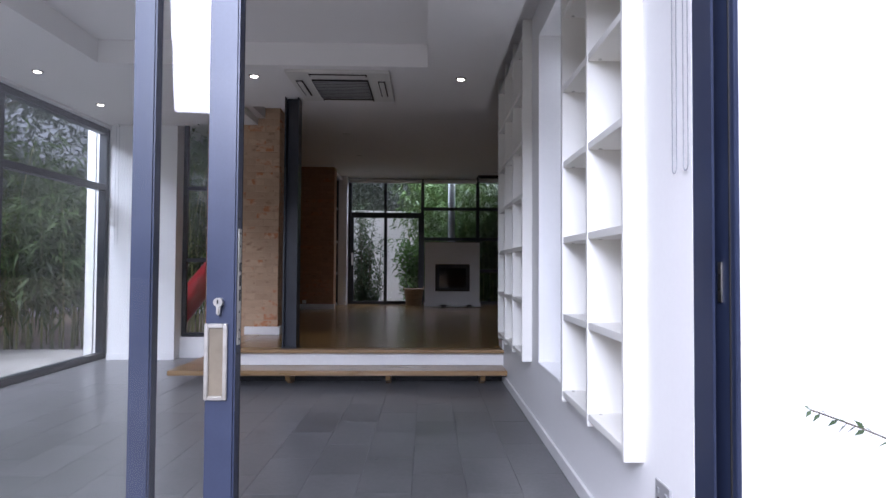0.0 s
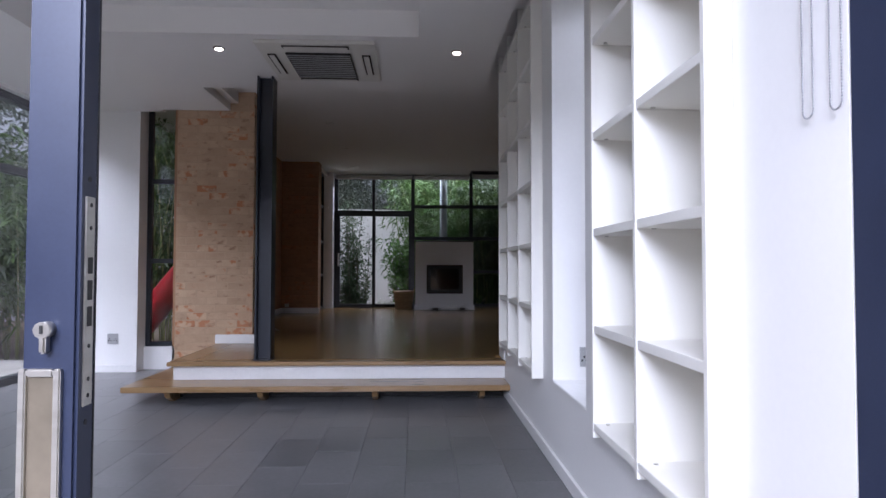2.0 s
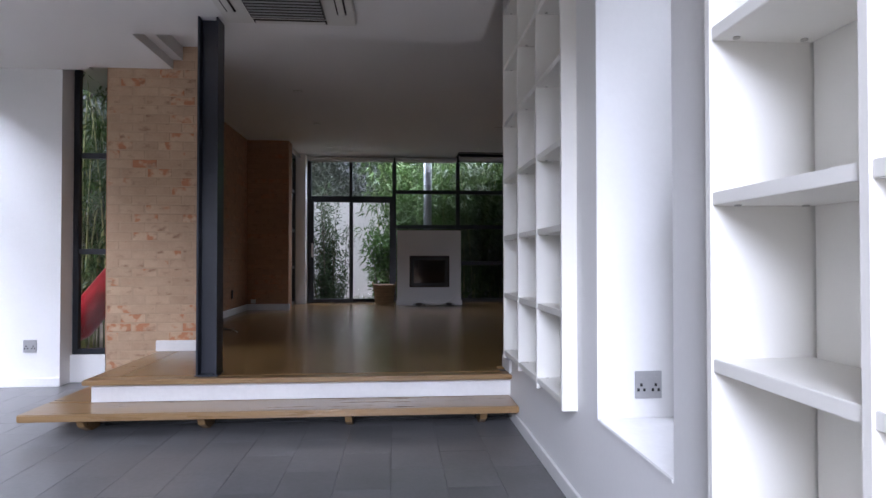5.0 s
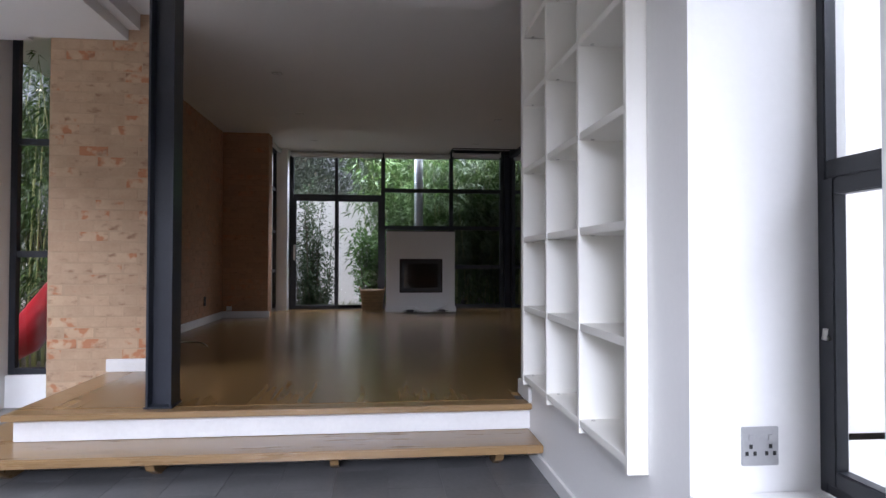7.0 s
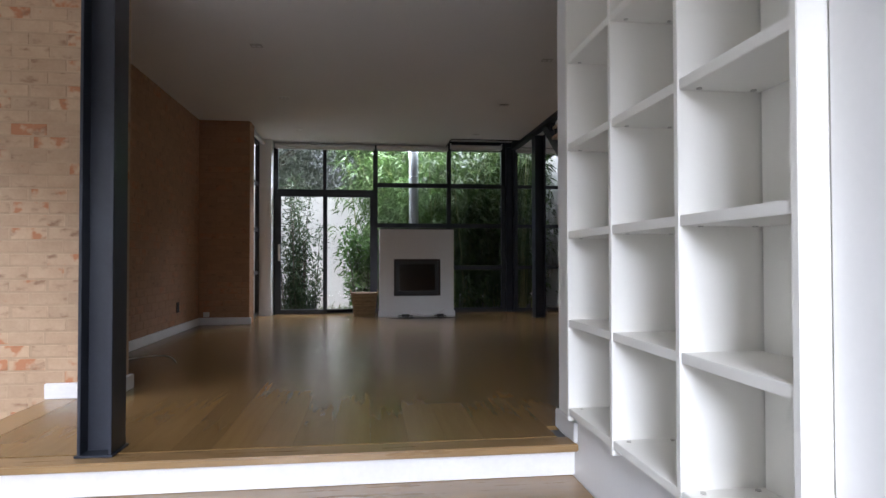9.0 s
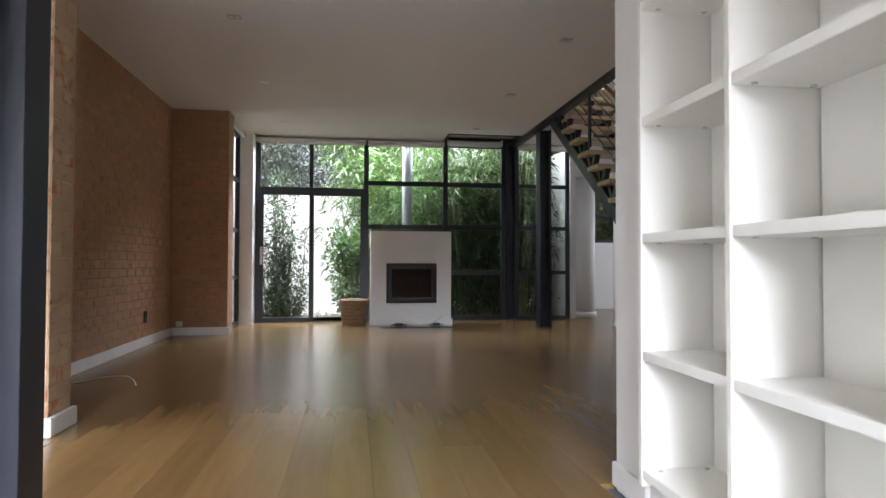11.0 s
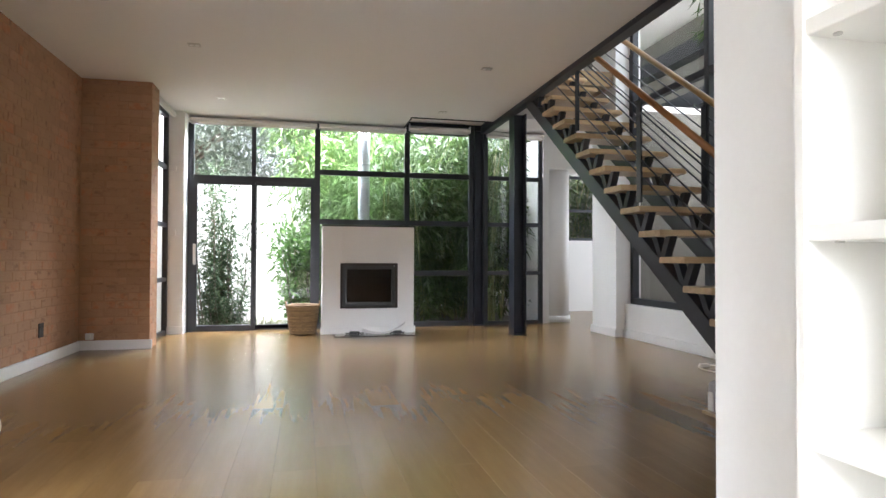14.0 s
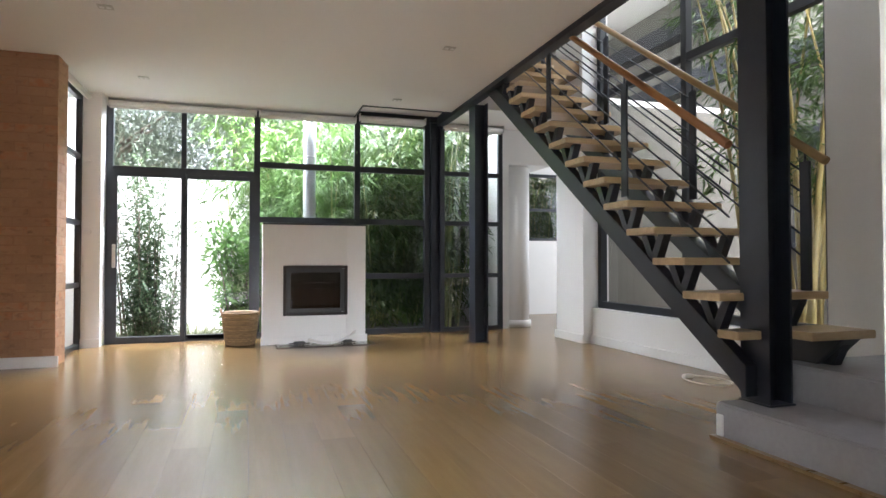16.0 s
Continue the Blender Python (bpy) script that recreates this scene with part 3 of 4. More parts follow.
# ---- steel posts ----
def steel_post(x, y, w, d, z0, z1, label):
    """An I-section standing on a base plate: flanges face along x."""
    p = thing("steel_column", (x, y, z0), label, "column", "steel columns")
    f = 0.014
    part("flange", boxes((x - w / 2, y - d / 2, z0 + 0.01, x - w / 2 + f, y + d / 2, z1)), STEEL, p, bevel=0.002)
    part("flange", boxes((x + w / 2 - f, y - d / 2, z0 + 0.01, x + w / 2, y + d / 2, z1)), STEEL, p, bevel=0.002)
    part("web", boxes((x - w / 2 + f, y - 0.006, z0 + 0.01, x + w / 2 - f, y + 0.006, z1)), STEEL, p)
    part("base_plate", boxes((x - w / 2 - 0.01, y - d / 2 - 0.01, z0, x + w / 2 + 0.01, y + d / 2 + 0.01, z0 + 0.01)), STEEL, p, bevel=0.002)
    return p


steel_post(-1.395, 6.795, 0.15, 0.17, W, CF, "blue-black steel column standing on the oak platform")
steel_post(2.535, 13.05, 0.17, 0.20, W, CL - 0.02, "blue-black steel column at the stair head")
steel_post(2.58, 8.82, 0.16, 0.20, W + 0.2, 6.0, "blue-black steel column standing on the stair plinth")
steel_post(2.34, 14.24, 0.15, 0.16, W, CL - 0.002, "blue-black steel column in the window wall")
beam = thing("steel_beam", (2.44, 10.9, CL - 0.02), "blue-black steel channel along the ceiling edge", "beam")
part("web", boxes((2.362, 6.95, CL - 0.05, 2.377, 14.19, CL + 0.2)), STEEL, beam)
part("flange", boxes((2.377, 6.95, CL - 0.05, 2.47, 14.19, CL - 0.036)), STEEL, beam)
part("flange", boxes((2.377, 6.95, CL + 0.188, 2.47, 14.19, CL + 0.2)), STEEL, beam)
trim = thing("steel_trim", (1.7, 13.8, CL), "dark steel trim round the ceiling slot", "trim")
part("edge", boxes((1.205, 13.57, CL - 0.015, 2.36, 13.58, CL + 0.118)), ALU, trim)
part("edge", boxes((1.205, 13.58, CL - 0.015, 1.215, 14.19, CL + 0.118)), ALU, trim)
part("soffit", boxes((1.215, 13.58, CL + 0.11, 2.36, 14.19, CL + 0.118)), ALU, trim)

# ---- fireplace ----
fp = thing("fireplace", (0.63, 13.730, W), "white plastered freestanding fireplace with a black fire insert", "fireplace")
for x0, x1 in ((0.03, 0.27), (1.01, 1.24)):
    part("cheek", boxes((x0, 13.550, W, x1, 14.030, 1.75)), PLASTER, fp)
part("base_block", boxes((0.271, 13.550, W, 1.009, 14.030, 0.68)), PLASTER, fp)
part("chimney_breast", boxes((0.271, 13.550, 1.26, 1.009, 14.030, 1.75)), PLASTER, fp)
part("firebox_back", boxes((0.271, 13.930, 0.681, 1.009, 14.030, 1.259)), BLACK, fp)
part("cap", boxes((0.025, 13.545, 1.752, 1.245, 14.030, 1.768)), BLACK, fp, "thin black top slab", 0.003)
part("skirting", boxes((0.01, 13.530, W, 1.26, 13.549, W + 0.09)), SKIRT, fp, bevel=0.004)
ins = part("fire_frame", rect_frame(0.262, 0.672, 1.018, 1.268, 0.035, 13.530, 13.570, "y"), BROWN_METAL, fp, "bronze-black metal frame", 0.004)
part("inner_frame", rect_frame(0.30, 0.71, 0.98, 1.23, 0.045, 13.542, 13.575, "y"), BLACK, ins, bevel=0.003)
pane_fire = part("glass", boxes((0.345, 13.568, 0.755, 0.935, 13.572, 1.185)), FIRE_GLASS, ins)
pane_fire.visible_shadow = False
part("fire_brick", boxes((0.29, 13.80, 0.69, 0.99, 13.84, 0.98)), FIRE_BRICK, ins, "sooty brown fire brick")
part("baffle", boxes((0.29, 13.66, 1.03, 0.99, 13.80, 1.055)), FIRE_BRICK, ins)
part("fire_grate", boxes((0.33, 13.60, 0.70, 0.95, 13.78, 0.735)), BLACK, ins, bevel=0.004)
part("latch", rod(((0.955, 13.541, 0.98), (0.955, 13.53, 0.98)), 0.008, 10), BLACK, ins)
hearth = thing("hearth_plate", (0.7, 13.380, W), "thin clear glass hearth plate lying before the fireplace", "hearth")
sheet = part("plate", boxes((0.18, 13.210, W + 0.001, 1.30, 13.528, W + 0.009)), PANE, hearth)
sheet.visible_shadow = False
for d in ((0.178, 13.206, W, 1.302, 13.211, W + 0.010), (0.176, 13.211, W, 0.181, 13.526, W + 0.010), (1.299, 13.211, W, 1.304, 13.526, W + 0.010)):
    part("edge", boxes(d), BLACK, hearth, "dark polished edge")
paper = thing("curled_sheet", (0.80, 13.36, W + 0.012), "curled white sheet of card lying on the hearth plate", "paper")
bm = bmesh.new()
rows_ = []
for i in range(25):
    u = i / 24
    px_, pz_ = 0.52 + 0.56 * u, W + 0.016 + 0.30 * (u - 0.42) ** 2 + 0.10 * max(0, u - 0.6) ** 1.5
    rows_.append([bm.verts.new((px_, 13.27 + 0.05 * u, pz_)), bm.verts.new((px_ + 0.03, 13.43 + 0.03 * u, pz_ + 0.012)),
                  bm.verts.new((px_ + 0.03, 13.43 + 0.03 * u, pz_ + 0.014)), bm.verts.new((px_, 13.27 + 0.05 * u, pz_ + 0.002))])
for p, q in zip(rows_, rows_[1:]):
    for k in range(4):
        bm.faces.new((p[k], p[(k + 1) % 4], q[(k + 1) % 4], q[k]))
bm.faces.new(rows_[0])
bm.faces.new(rows_[-1][::-1])
part("card", bm, SKIRT, paper)
for x, w, label in ((0.44, 0.13, "black fire tool lying on the hearth plate"), (1.0, 0.11, "black metal bracket lying on the hearth plate")):
    t_ = thing("fire_tool", (x, 13.42, W + 0.010), label, "fire tool", "fire tools")
    part("body", boxes((x - w / 2, 13.40, W + 0.010, x + w / 2, 13.44, W + 0.045)), BLACK, t_, bevel=0.006)
    part("rod", rod(((x - w * 0.9, 13.425, W + 0.022), (x + w * 0.9, 13.41, W + 0.022)), 0.007, 8), BLACK, t_)
flue = thing("flue_pipe", (0.66, 14.580, 0), "galvanised steel flue pipe rising outside the window", "flue")
part("pipe", rod(((0.66, 14.580, -0.13), (0.66, 14.580, 2.2), (0.66, 14.580, 5.2)), 0.085, 20), GALV, flue)
for z in (1.6, 2.72, 3.4):
    part("band", rod(((0.66, 14.580, z), (0.66, 14.580, z + 0.03)), 0.088, 20), GALV, flue)

# basket
bk = thing("basket", (-0.215, 13.72, W), "round woven wicker basket used as a planter", "basket")
part("body", lathe([(0.155, 0.0), (0.17, 0.03), (0.19, 0.2), (0.205, 0.36), (0.20, 0.385), (0.188, 0.37), (0.17, 0.25), (0.10, 0.24)], (-0.215, 13.72, W), 32), WICKER, bk)
for k in range(18):
    z = W + 0.012 + 0.021 * k
    r = 0.158 + 0.0505 * (k / 18) ** 0.8
    part("weave", rod([(-0.215 + (r + 0.004 * math.cos(16 * a + k * math.pi)) * math.cos(a), 13.72 + (r + 0.004 * math.cos(16 * a + k * math.pi)) * math.sin(a), z)
                       for a in [2 * math.pi * i / 48 for i in range(49)]], 0.010, 5), WICKER, bk)
for s in (-1, 1):
    part("handle", rod([(-0.215 + s * 0.205, 13.72 - 0.05, W + 0.34), (-0.215 + s * 0.22, 13.72 - 0.03, W + 0.42), (-0.215 + s * 0.22, 13.72 + 0.03, W + 0.42),
                        (-0.215 + s * 0.205, 13.72 + 0.05, W + 0.34)], 0.012, 6), WICKER, bk)

# ---- stair ----
RISE, RUN = 0.1990, 0.2790
plinth = thing("stair_plinth", (2.9, 8.2, W), "two grey screed steps at the foot of the stair", "steps")
part("lower_step", boxes((2.33, 7.02, W, 3.795, 8.93, W + 0.2)), SCREED, plinth, bevel=0.012)
part("upper_step", boxes((2.76, 7.02, W + 0.2, 3.795, 8.92, W + 0.4)), SCREED, plinth, bevel=0.012)
part("edge_trim", boxes((2.29, 7.02, W, 2.328, 8.93, W + 0.02)), OAK_STEP, plinth)
part("corner_guard", boxes((2.316, 8.86, W + 0.022, 2.329, 8.91, W + 0.14)), SKIRT, plinth, "small white corner guard", 0.005)
stair = thing("staircase", (2.85, 10.7, W), "open steel staircase with thick oak treads", "staircase")
y0, z0, nt = 8.61, 0.895, 14
slope = RISE / RUN
for x in (2.42, 2.93):
    under = lambda y, d: (y, z0 + (y - y0) * slope - d)
    part("stringer", prism((under(8.80, 0.45), under(8.80, 0.28), under(12.5, 0.28), under(12.5, 0.45)), x, x + 0.08, "x"), STEEL, stair, bevel=0.003)
for k in range(nt):
    y, z = y0 + k * RUN, z0 + k * RISE
    left = 2.33 if z < 2.9 else 2.43
    if k == 0:
        # the lowest tread is cut out round the column
        shape = boxes((2.33, y + 0.15, z, 2.492, y + 0.30, z + 0.045), (2.668, y, z, 3.13, y + 0.30, z + 0.045))
    else:
        shape = boxes((left, y, z, 3.13, y + 0.30, z + 0.045))
    part("tread", shape, OAK_TREAD, stair, bevel=0.004)
    for x in (2.43, 2.94):
        for ya in (0.03, 0.21):
            if k == 0 and x < 2.6:
                continue
            part("bracket", prism(((y + ya, z), (y + ya + 0.06, z), (y + 0.18, z - 0.175), (y + 0.12, z - 0.19)), x, x + 0.06, "x"), STEEL, stair)
part("foot_plate", prism(((8.62, z0), (8.90, z0), (8.95, z0 - 0.155), (8.78, z0 - 0.155)), 2.90, 3.03, "x"), STEEL, stair)


def stair_rail(x, ya, yb, wood, label, posts):
    r = thing("stair_railing", (x, (ya + yb) / 2, z0 + (ya - y0) * slope), label, "railing", "stair railings")
    line = lambda y, h: (x, y, z0 + 0.045 + (y - y0) * slope + h)
    part("handrail", rod((line(ya, 0.80), line(yb, 0.80)), 0.026, 14), wood, r, "polished wooden handrail")
    for h in (0.13, 0.26, 0.39, 0.52, 0.65):
        part("rail_rod", rod((line(max(ya, posts[0]) if x > 3 else ya, h), line(yb, h)), 0.0065, 6), STEEL, r)
    for y in posts:
        a, b = line(y, -0.10), line(y, 0.78)
        part("post", boxes((x - 0.008, y - 0.035, a[2], x + 0.008, y + 0.035, b[2] - 0.06)), STEEL, r, bevel=0.002)
        part("post_pin", rod((b, (x, y, b[2] - 0.08)), 0.008), STEEL, r)
    return r


stair_rail(2.45, 8.94, 12.5, RAIL_WOOD, "red-brown wooden handrail over thin steel rods", (9.93, 11.08, 12.35))
stair_rail(3.05, 8.83, 12.5, RAIL_PALE, "pale wooden handrail over thin steel rods", (8.97, 9.93, 11.08, 12.35))
setting("floor_3", boxes((2.51, 12.62, CL + 0.31, 3.9, 14.28, CL + 0.5)), OAK_STEP, "upper landing floor", "floor")

# ---- stairwell enclosure ----
setting("wall_low", boxes((3.80, 9.45, 0, 4.03, 12.55, 0.76), (3.68, 12.55, 0, 4.03, 13.2, 6.0), (3.80, 8.0, 0, 4.28, 9.45, 6.0), (3.80, 6.94, 0, 4.03, 8.0, 6.0), (1.42, 6.94, 0, 3.80, 7.0, 6.0)),
        PLASTER, "white plastered wall round the stairwell", "wall")
setting("wall_upper", boxes((2.40, 6.94, CL + 0.31, 2.42, 14.4, 6.0), (2.42, 14.3, CL + 0.31, 4.1, 14.4, 6.0)), PLASTER, "white plastered upper stairwell wall", "wall")
setting("baseboard_7", boxes((3.77, 8.94, W, 3.798, 12.55, W + 0.1), (3.65, 12.52, W, 3.678, 13.21, W + 0.1)), SKIRT, "white skirting along the low wall", "skirting", 0.004)
glazing_y("window_7", 3.92, 9.45, 12.55, 0.76, 6.0, (11.03,), (3.3,), "tall charcoal framed stairwell window", 0.08, 0.08)
setting("wall_hall", boxes((3.5, 16.35, 0, 7.0, 16.47, 1.7), (3.5, 16.35, 2.95, 7.0, 16.47, 3.4), (3.5, 16.35, 1.7, 4.5, 16.47, 2.95), (5.5, 16.35, 1.7, 7.0, 16.47, 2.95),
                           (7.0, 13.08, 0, 7.12, 16.47, 0.5), (7.0, 13.08, 3.1, 7.12, 16.47, 3.4), (3.4, 14.3, 0, 3.5, 16.35, 3.4)), PLASTER, "white plastered hall walls behind the stair", "wall")
glazing_x("window_8", 16.41, 4.5, 5.5, 1.7, 2.95, (), ((2.28,),), "small added unseen hall window that lets daylight in")
# Unseen opening, added only to bring daylight into the hall.
glazing_y("window_9", 7.06, 13.2, 16.35, 0.5, 3.1, (14.8,), (), "added unseen hall window that lets daylight in")
col = thing("round_column", (3.755, 14.62, W), "white plastered round column with a skirting ring", "column")
part("shaft", lathe([(0.203, 0), (0.203, 2.4)], (3.755, 14.62, W), 32), PLASTER, col)
part("skirting", lathe([(0.228, 0.0), (0.228, 0.09), (0.213, 0.1)], (3.755, 14.62, W), 32), SKIRT, col)
setting("wall_bulkhead", boxes((3.505, 14.31, 2.75, 4.2, 14.92, 3.248)), PLASTER, "white bulkhead over the round column", "wall")

# ---- fixtures ----
def downlight(x, y, z, on):
    d = thing("downlight", (x, y, z), "recessed ceiling downlight" + (" glowing warm white" if on else ", switched off"), "downlight",
              "lit downlights" if on else "unlit downlights")
    if on:
        part("trim_ring", lathe([(0.034, -0.006), (0.047, -0.005), (0.049, 0.0), (0.04, 0.0)], (x, y, z), 24), BROWN_METAL, d)
        part("lamp", lathe([(0.033, -0.010), (0.033, -0.007)], (x, y, z), 24), LAMP, d, "glowing lamp")
    else:
        part("trim_ring", boxes((x - 0.055, y - 0.045, z - 0.006, x + 0.055, y + 0.045, z)), CHROME, d, bevel=0.003)
        for s in (-1, 1):
            part("lamp", lathe([(0.018, -0.010), (0.018, -0.0065)], (x + s * 0.024, y, z), 12), SKIRT, d)


for x, y in ((0.38, 6.0), (-1.6, 6.0), (-3.6, 5.95), (-3.64, 7.12)):
    downlight(x, y, CF, True)
for x, y in ((-1.18, 11.31), (-1.19, 13.17), (1.55, 13.2), (1.59, 11.35), (1.63, 9.58), (-1.18, 9.5)):
    downlight(x, y, CL, False)

ac = thing("air_conditioner", (-0.78, 6.26, CF), "white ceiling cassette air conditioner with dark grille", "air conditioner")
part("panel", boxes((-1.265, 5.77, CF - 0.03, -0.295, 6.75, CF)), PLASTIC, ac, bevel=0.008)
grille = part("grille", boxes((-1.05, 5.98, CF - 0.045, -0.51, 6.60, CF - 0.031)), BLACK, ac, bevel=0.003)
for i in range(12):
    y = 6.0 + i * 0.0505
    part("slat", boxes((-1.04, y, CF - 0.05, -0.52, y + 0.016, CF - 0.0455)), GREY_PLATE, grille)
for x0, y0_, x1, y1_ in ((-1.21, 6.02, -1.14, 6.52), (-0.42, 6.02, -0.35, 6.52), (-1.05, 5.82, -0.51, 5.88), (-1.05, 6.65, -0.51, 6.71)):
    part("louvre", boxes((x0, y0_, CF - 0.038, x1, y1_, CF - 0.031)), BROWN_METAL, ac, bevel=0.002)
    part("vane", boxes((x0 + 0.012, y0_ + 0.012, CF - 0.043, x1 - 0.012, y1_ - 0.012, CF - 0.0385)), PLASTIC, ac, bevel=0.002)


def socket(at, facing, w=0.12, h=0.12, mat=GREY_PLATE, label="grey double wall socket with two switches"):
    """A plate on a wall; facing is the way it looks."""
    s = thing("wall_socket", at, label, "socket", "wall sockets")
    ax = "y" if facing in "+y-y" and facing[1] == "y" else "x"
    sg = 1 if facing[0] == "+" else -1

    def slab(u0, v0, u1, v1, d0, d1):
        a, b = sorted((sg * d0, sg * d1))
        if ax == "y":
            return boxes((at[0] + u0, at[1] + a, at[2] + v0, at[0] + u1, at[1] + b, at[2] + v1))
        return boxes((at[0] + a, at[1] + u0, at[2] + v0, at[0] + b, at[1] + u1, at[2] + v1))
    p = part("plate", slab(-w / 2, -h / 2, w / 2, h / 2, 0, 0.008), mat, s, bevel=0.002)
    for u in (-0.27, 0.27):
        part("switch", slab((u - 0.06) * w, 0.18 * h, (u + 0.06) * w, 0.30 * h, 0.0085, 0.012), mat, p)
        for du, v in ((0, 0.0), (-0.11, -0.18), (0.11, -0.18)):
            part("pin_hole", slab((u + du - 0.045) * w, (v - 0.055) * h, (u + du + 0.045) * w, (v + 0.055) * h, 0.0082, 0.009), BLACK, p)
    return s


socket((1.117, 4.68, 0.66), "-y", label="grey double wall socket in the window reveal")
socket((-3.45, 8.12, 0.385), "-y", label="grey double wall socket on the white pier")
socket((0.89, 2.33, 0.40), "-x", 0.13, 0.13, label="grey double wall socket below the bookshelf")
socket((0.89, 2.12, 0.34), "-x", 0.11, 0.11, label="grey blank wall plate near the floor")
socket((-2.53, 11.7, 0.66), "+x", 0.1, 0.13, BROWN_METAL, "dark wall socket on the brick wall")
socket((3.80, 8.95, 2.05), "-x", 0.12, 0.13, SKIRT, "white wall switch beside the stair")
cord = thing("extension_cord", (3.2, 10.1, W), "coiled white extension cord lying on the floor", "cable")
part("cable", rod([(3.42 + 0.13 * math.cos(a) * (1 + 0.05 * a), 10.22 + 0.27 * math.sin(a) * (1 - 0.04 * a), W + 0.006 + 0.004 * (a / 6)) for a in [k * 0.35 for k in range(26)]], 0.0045, 6), PLASTIC, cord)
part("adaptor", boxes((3.34, 10.38, W, 3.43, 10.43, W + 0.03)), PLASTIC, cord, bevel=0.008)
for z in (1.62, 2.45):
    k = thing("wall_bracket", (-1.87, 13.94, z), "small white bracket fixed to the pier", "bracket", "pier brackets")
    part("arm", boxes((-1.91, 13.90, z, -1.83, 13.949, z + 0.07)), SKIRT, k, bevel=0.006)

wire = thing("loose_wire", (-2.1, 9.7, W), "thin pale wire lying on the floorboards", "cable")
part("strand", rod([(-2.35 + 0.05 * i, 9.55 + 0.35 * math.sin(i * 0.3) - 0.02 * i, W + 0.004) for i in range(11)], 0.004, 5), PLASTIC, wire)
plug = thing("wall_plug", (-2.42, 12.62, W + 0.13), "small white plug point at the brick corner", "socket")
part("plate", boxes((-2.46, 12.622, W + 0.11, -2.38, 12.645, W + 0.18)), PLASTIC, plug, bevel=0.005)
part("plug_body", boxes((-2.44, 12.59, W + 0.125, -2.40, 12.6215, W + 0.165)), PLASTIC, plug, bevel=0.006)

setting("lintel_dark", boxes((1.202, 14.2, CL - 0.008, 2.26, 14.3, CL + 0.078)), ALU, "dark window head above the side panes", "lintel")


# ---- garden ----
RNG = np.random.default_rng(7)


def leaf_mesh(name, centres, dirs, length, width, mat, droop=0.3):
    """Many folded leaves, four corners each, along their own directions."""
    n = len(centres)
    d = dirs / np.linalg.norm(dirs, axis=1, keepdims=True)
    up = RNG.normal(size=(n, 3)) * 0.5 + np.array((0, 0, 1.0))
    side = np.cross(d, up)
    side /= np.linalg.norm(side, axis=1, keepdims=True) + 1e-6
    L = length * RNG.uniform(0.6, 1.25, (n, 1))
    Wd = width * RNG.uniform(0.7, 1.2, (n, 1))
    sag = np.array((0, 0, -1.0)) * L * droop
    a = centres
    b = centres + d * L * 0.4 + side * Wd / 2 + sag * 0.1
    c = centres + d * L + sag
    e = centres + d * L * 0.4 - side * Wd / 2 + sag * 0.1
    verts = np.stack((a, b, c, e), axis=1).reshape(-1, 3)
    me = bpy.data.meshes.new(name)
    me.from_pydata(verts.tolist(), [], [(4 * i, 4 * i + 1, 4 * i + 2, 4 * i + 3) for i in range(n)])
    me.materials.append(mat)
    return me


def add_leaves(name, parent, me, label=""):
    ob = new(name, me)
    ob.parent = parent
    ob.matrix_parent_inverse = parent.matrix_basis.inverted()
    return tagged(ob, label)


def bamboo(x, y, spread, height, culms, leaves, label, culm_mat=None, leaf_mat=None, z=-0.13, low=0.15, size=0.17, thick=1.0, lean=0.10):
    """A clump: leaning jointed culms, and drooping leaves in tufts along twigs."""
    b = thing("bamboo_clump", (x, y, z), label, "bamboo", "bamboo clumps")
    pts = []
    bm = bmesh.new()
    for i in range(culms):
        px, py = x + RNG.normal() * spread[0] * 0.5, y + RNG.normal() * spread[1] * 0.5
        h = height * RNG.uniform(0.7, 1.08)
        arc = RNG.normal(size=2) * lean * h
        path = [(px + arc[0] * (s ** 2), py + arc[1] * (s ** 2), z + h * s) for s in np.linspace(0, 1, 6)]
        r = RNG.uniform(0.010, 0.018) * thick
        tube(bm, path, [r, r, r * 0.9, r * 0.75, r * 0.5, r * 0.15], 5)
        pts.append(np.array(path))
    part("culms", bm, culm_mat or CULM, b)
    per = 7
    m = leaves // per
    which = RNG.integers(0, culms, m)
    s = RNG.uniform(low, 1.0, m) ** 0.85 * 4.999
    i0 = s.astype(int)
    P = np.array(pts)
    f = (s - i0)[:, None]
    base = P[which, i0] * (1 - f) + P[which, i0 + 1] * f
    ang = RNG.uniform(0, 2 * math.pi, m)
    out = np.stack((np.cos(ang), np.sin(ang), RNG.uniform(-0.2, 0.5, m)), axis=1)
    reach = RNG.uniform(0.05, 0.5, (m, 1))
    tip = base + out * reach
    tip[:, 2] -= 0.25 * reach[:, 0] ** 2
    C = np.repeat(tip, per, axis=0) + RNG.normal(size=(m * per, 3)) * 0.04
    D = np.repeat(out, per, axis=0) + RNG.normal(size=(m * per, 3)) * 0.6
    D[:, 2] -= 0.35
    add_leaves("leaves", b, leaf_mesh("leaves", C, D, size, size * 0.16, leaf_mat or LEAF_BAMBOO, 0.35))
    return b


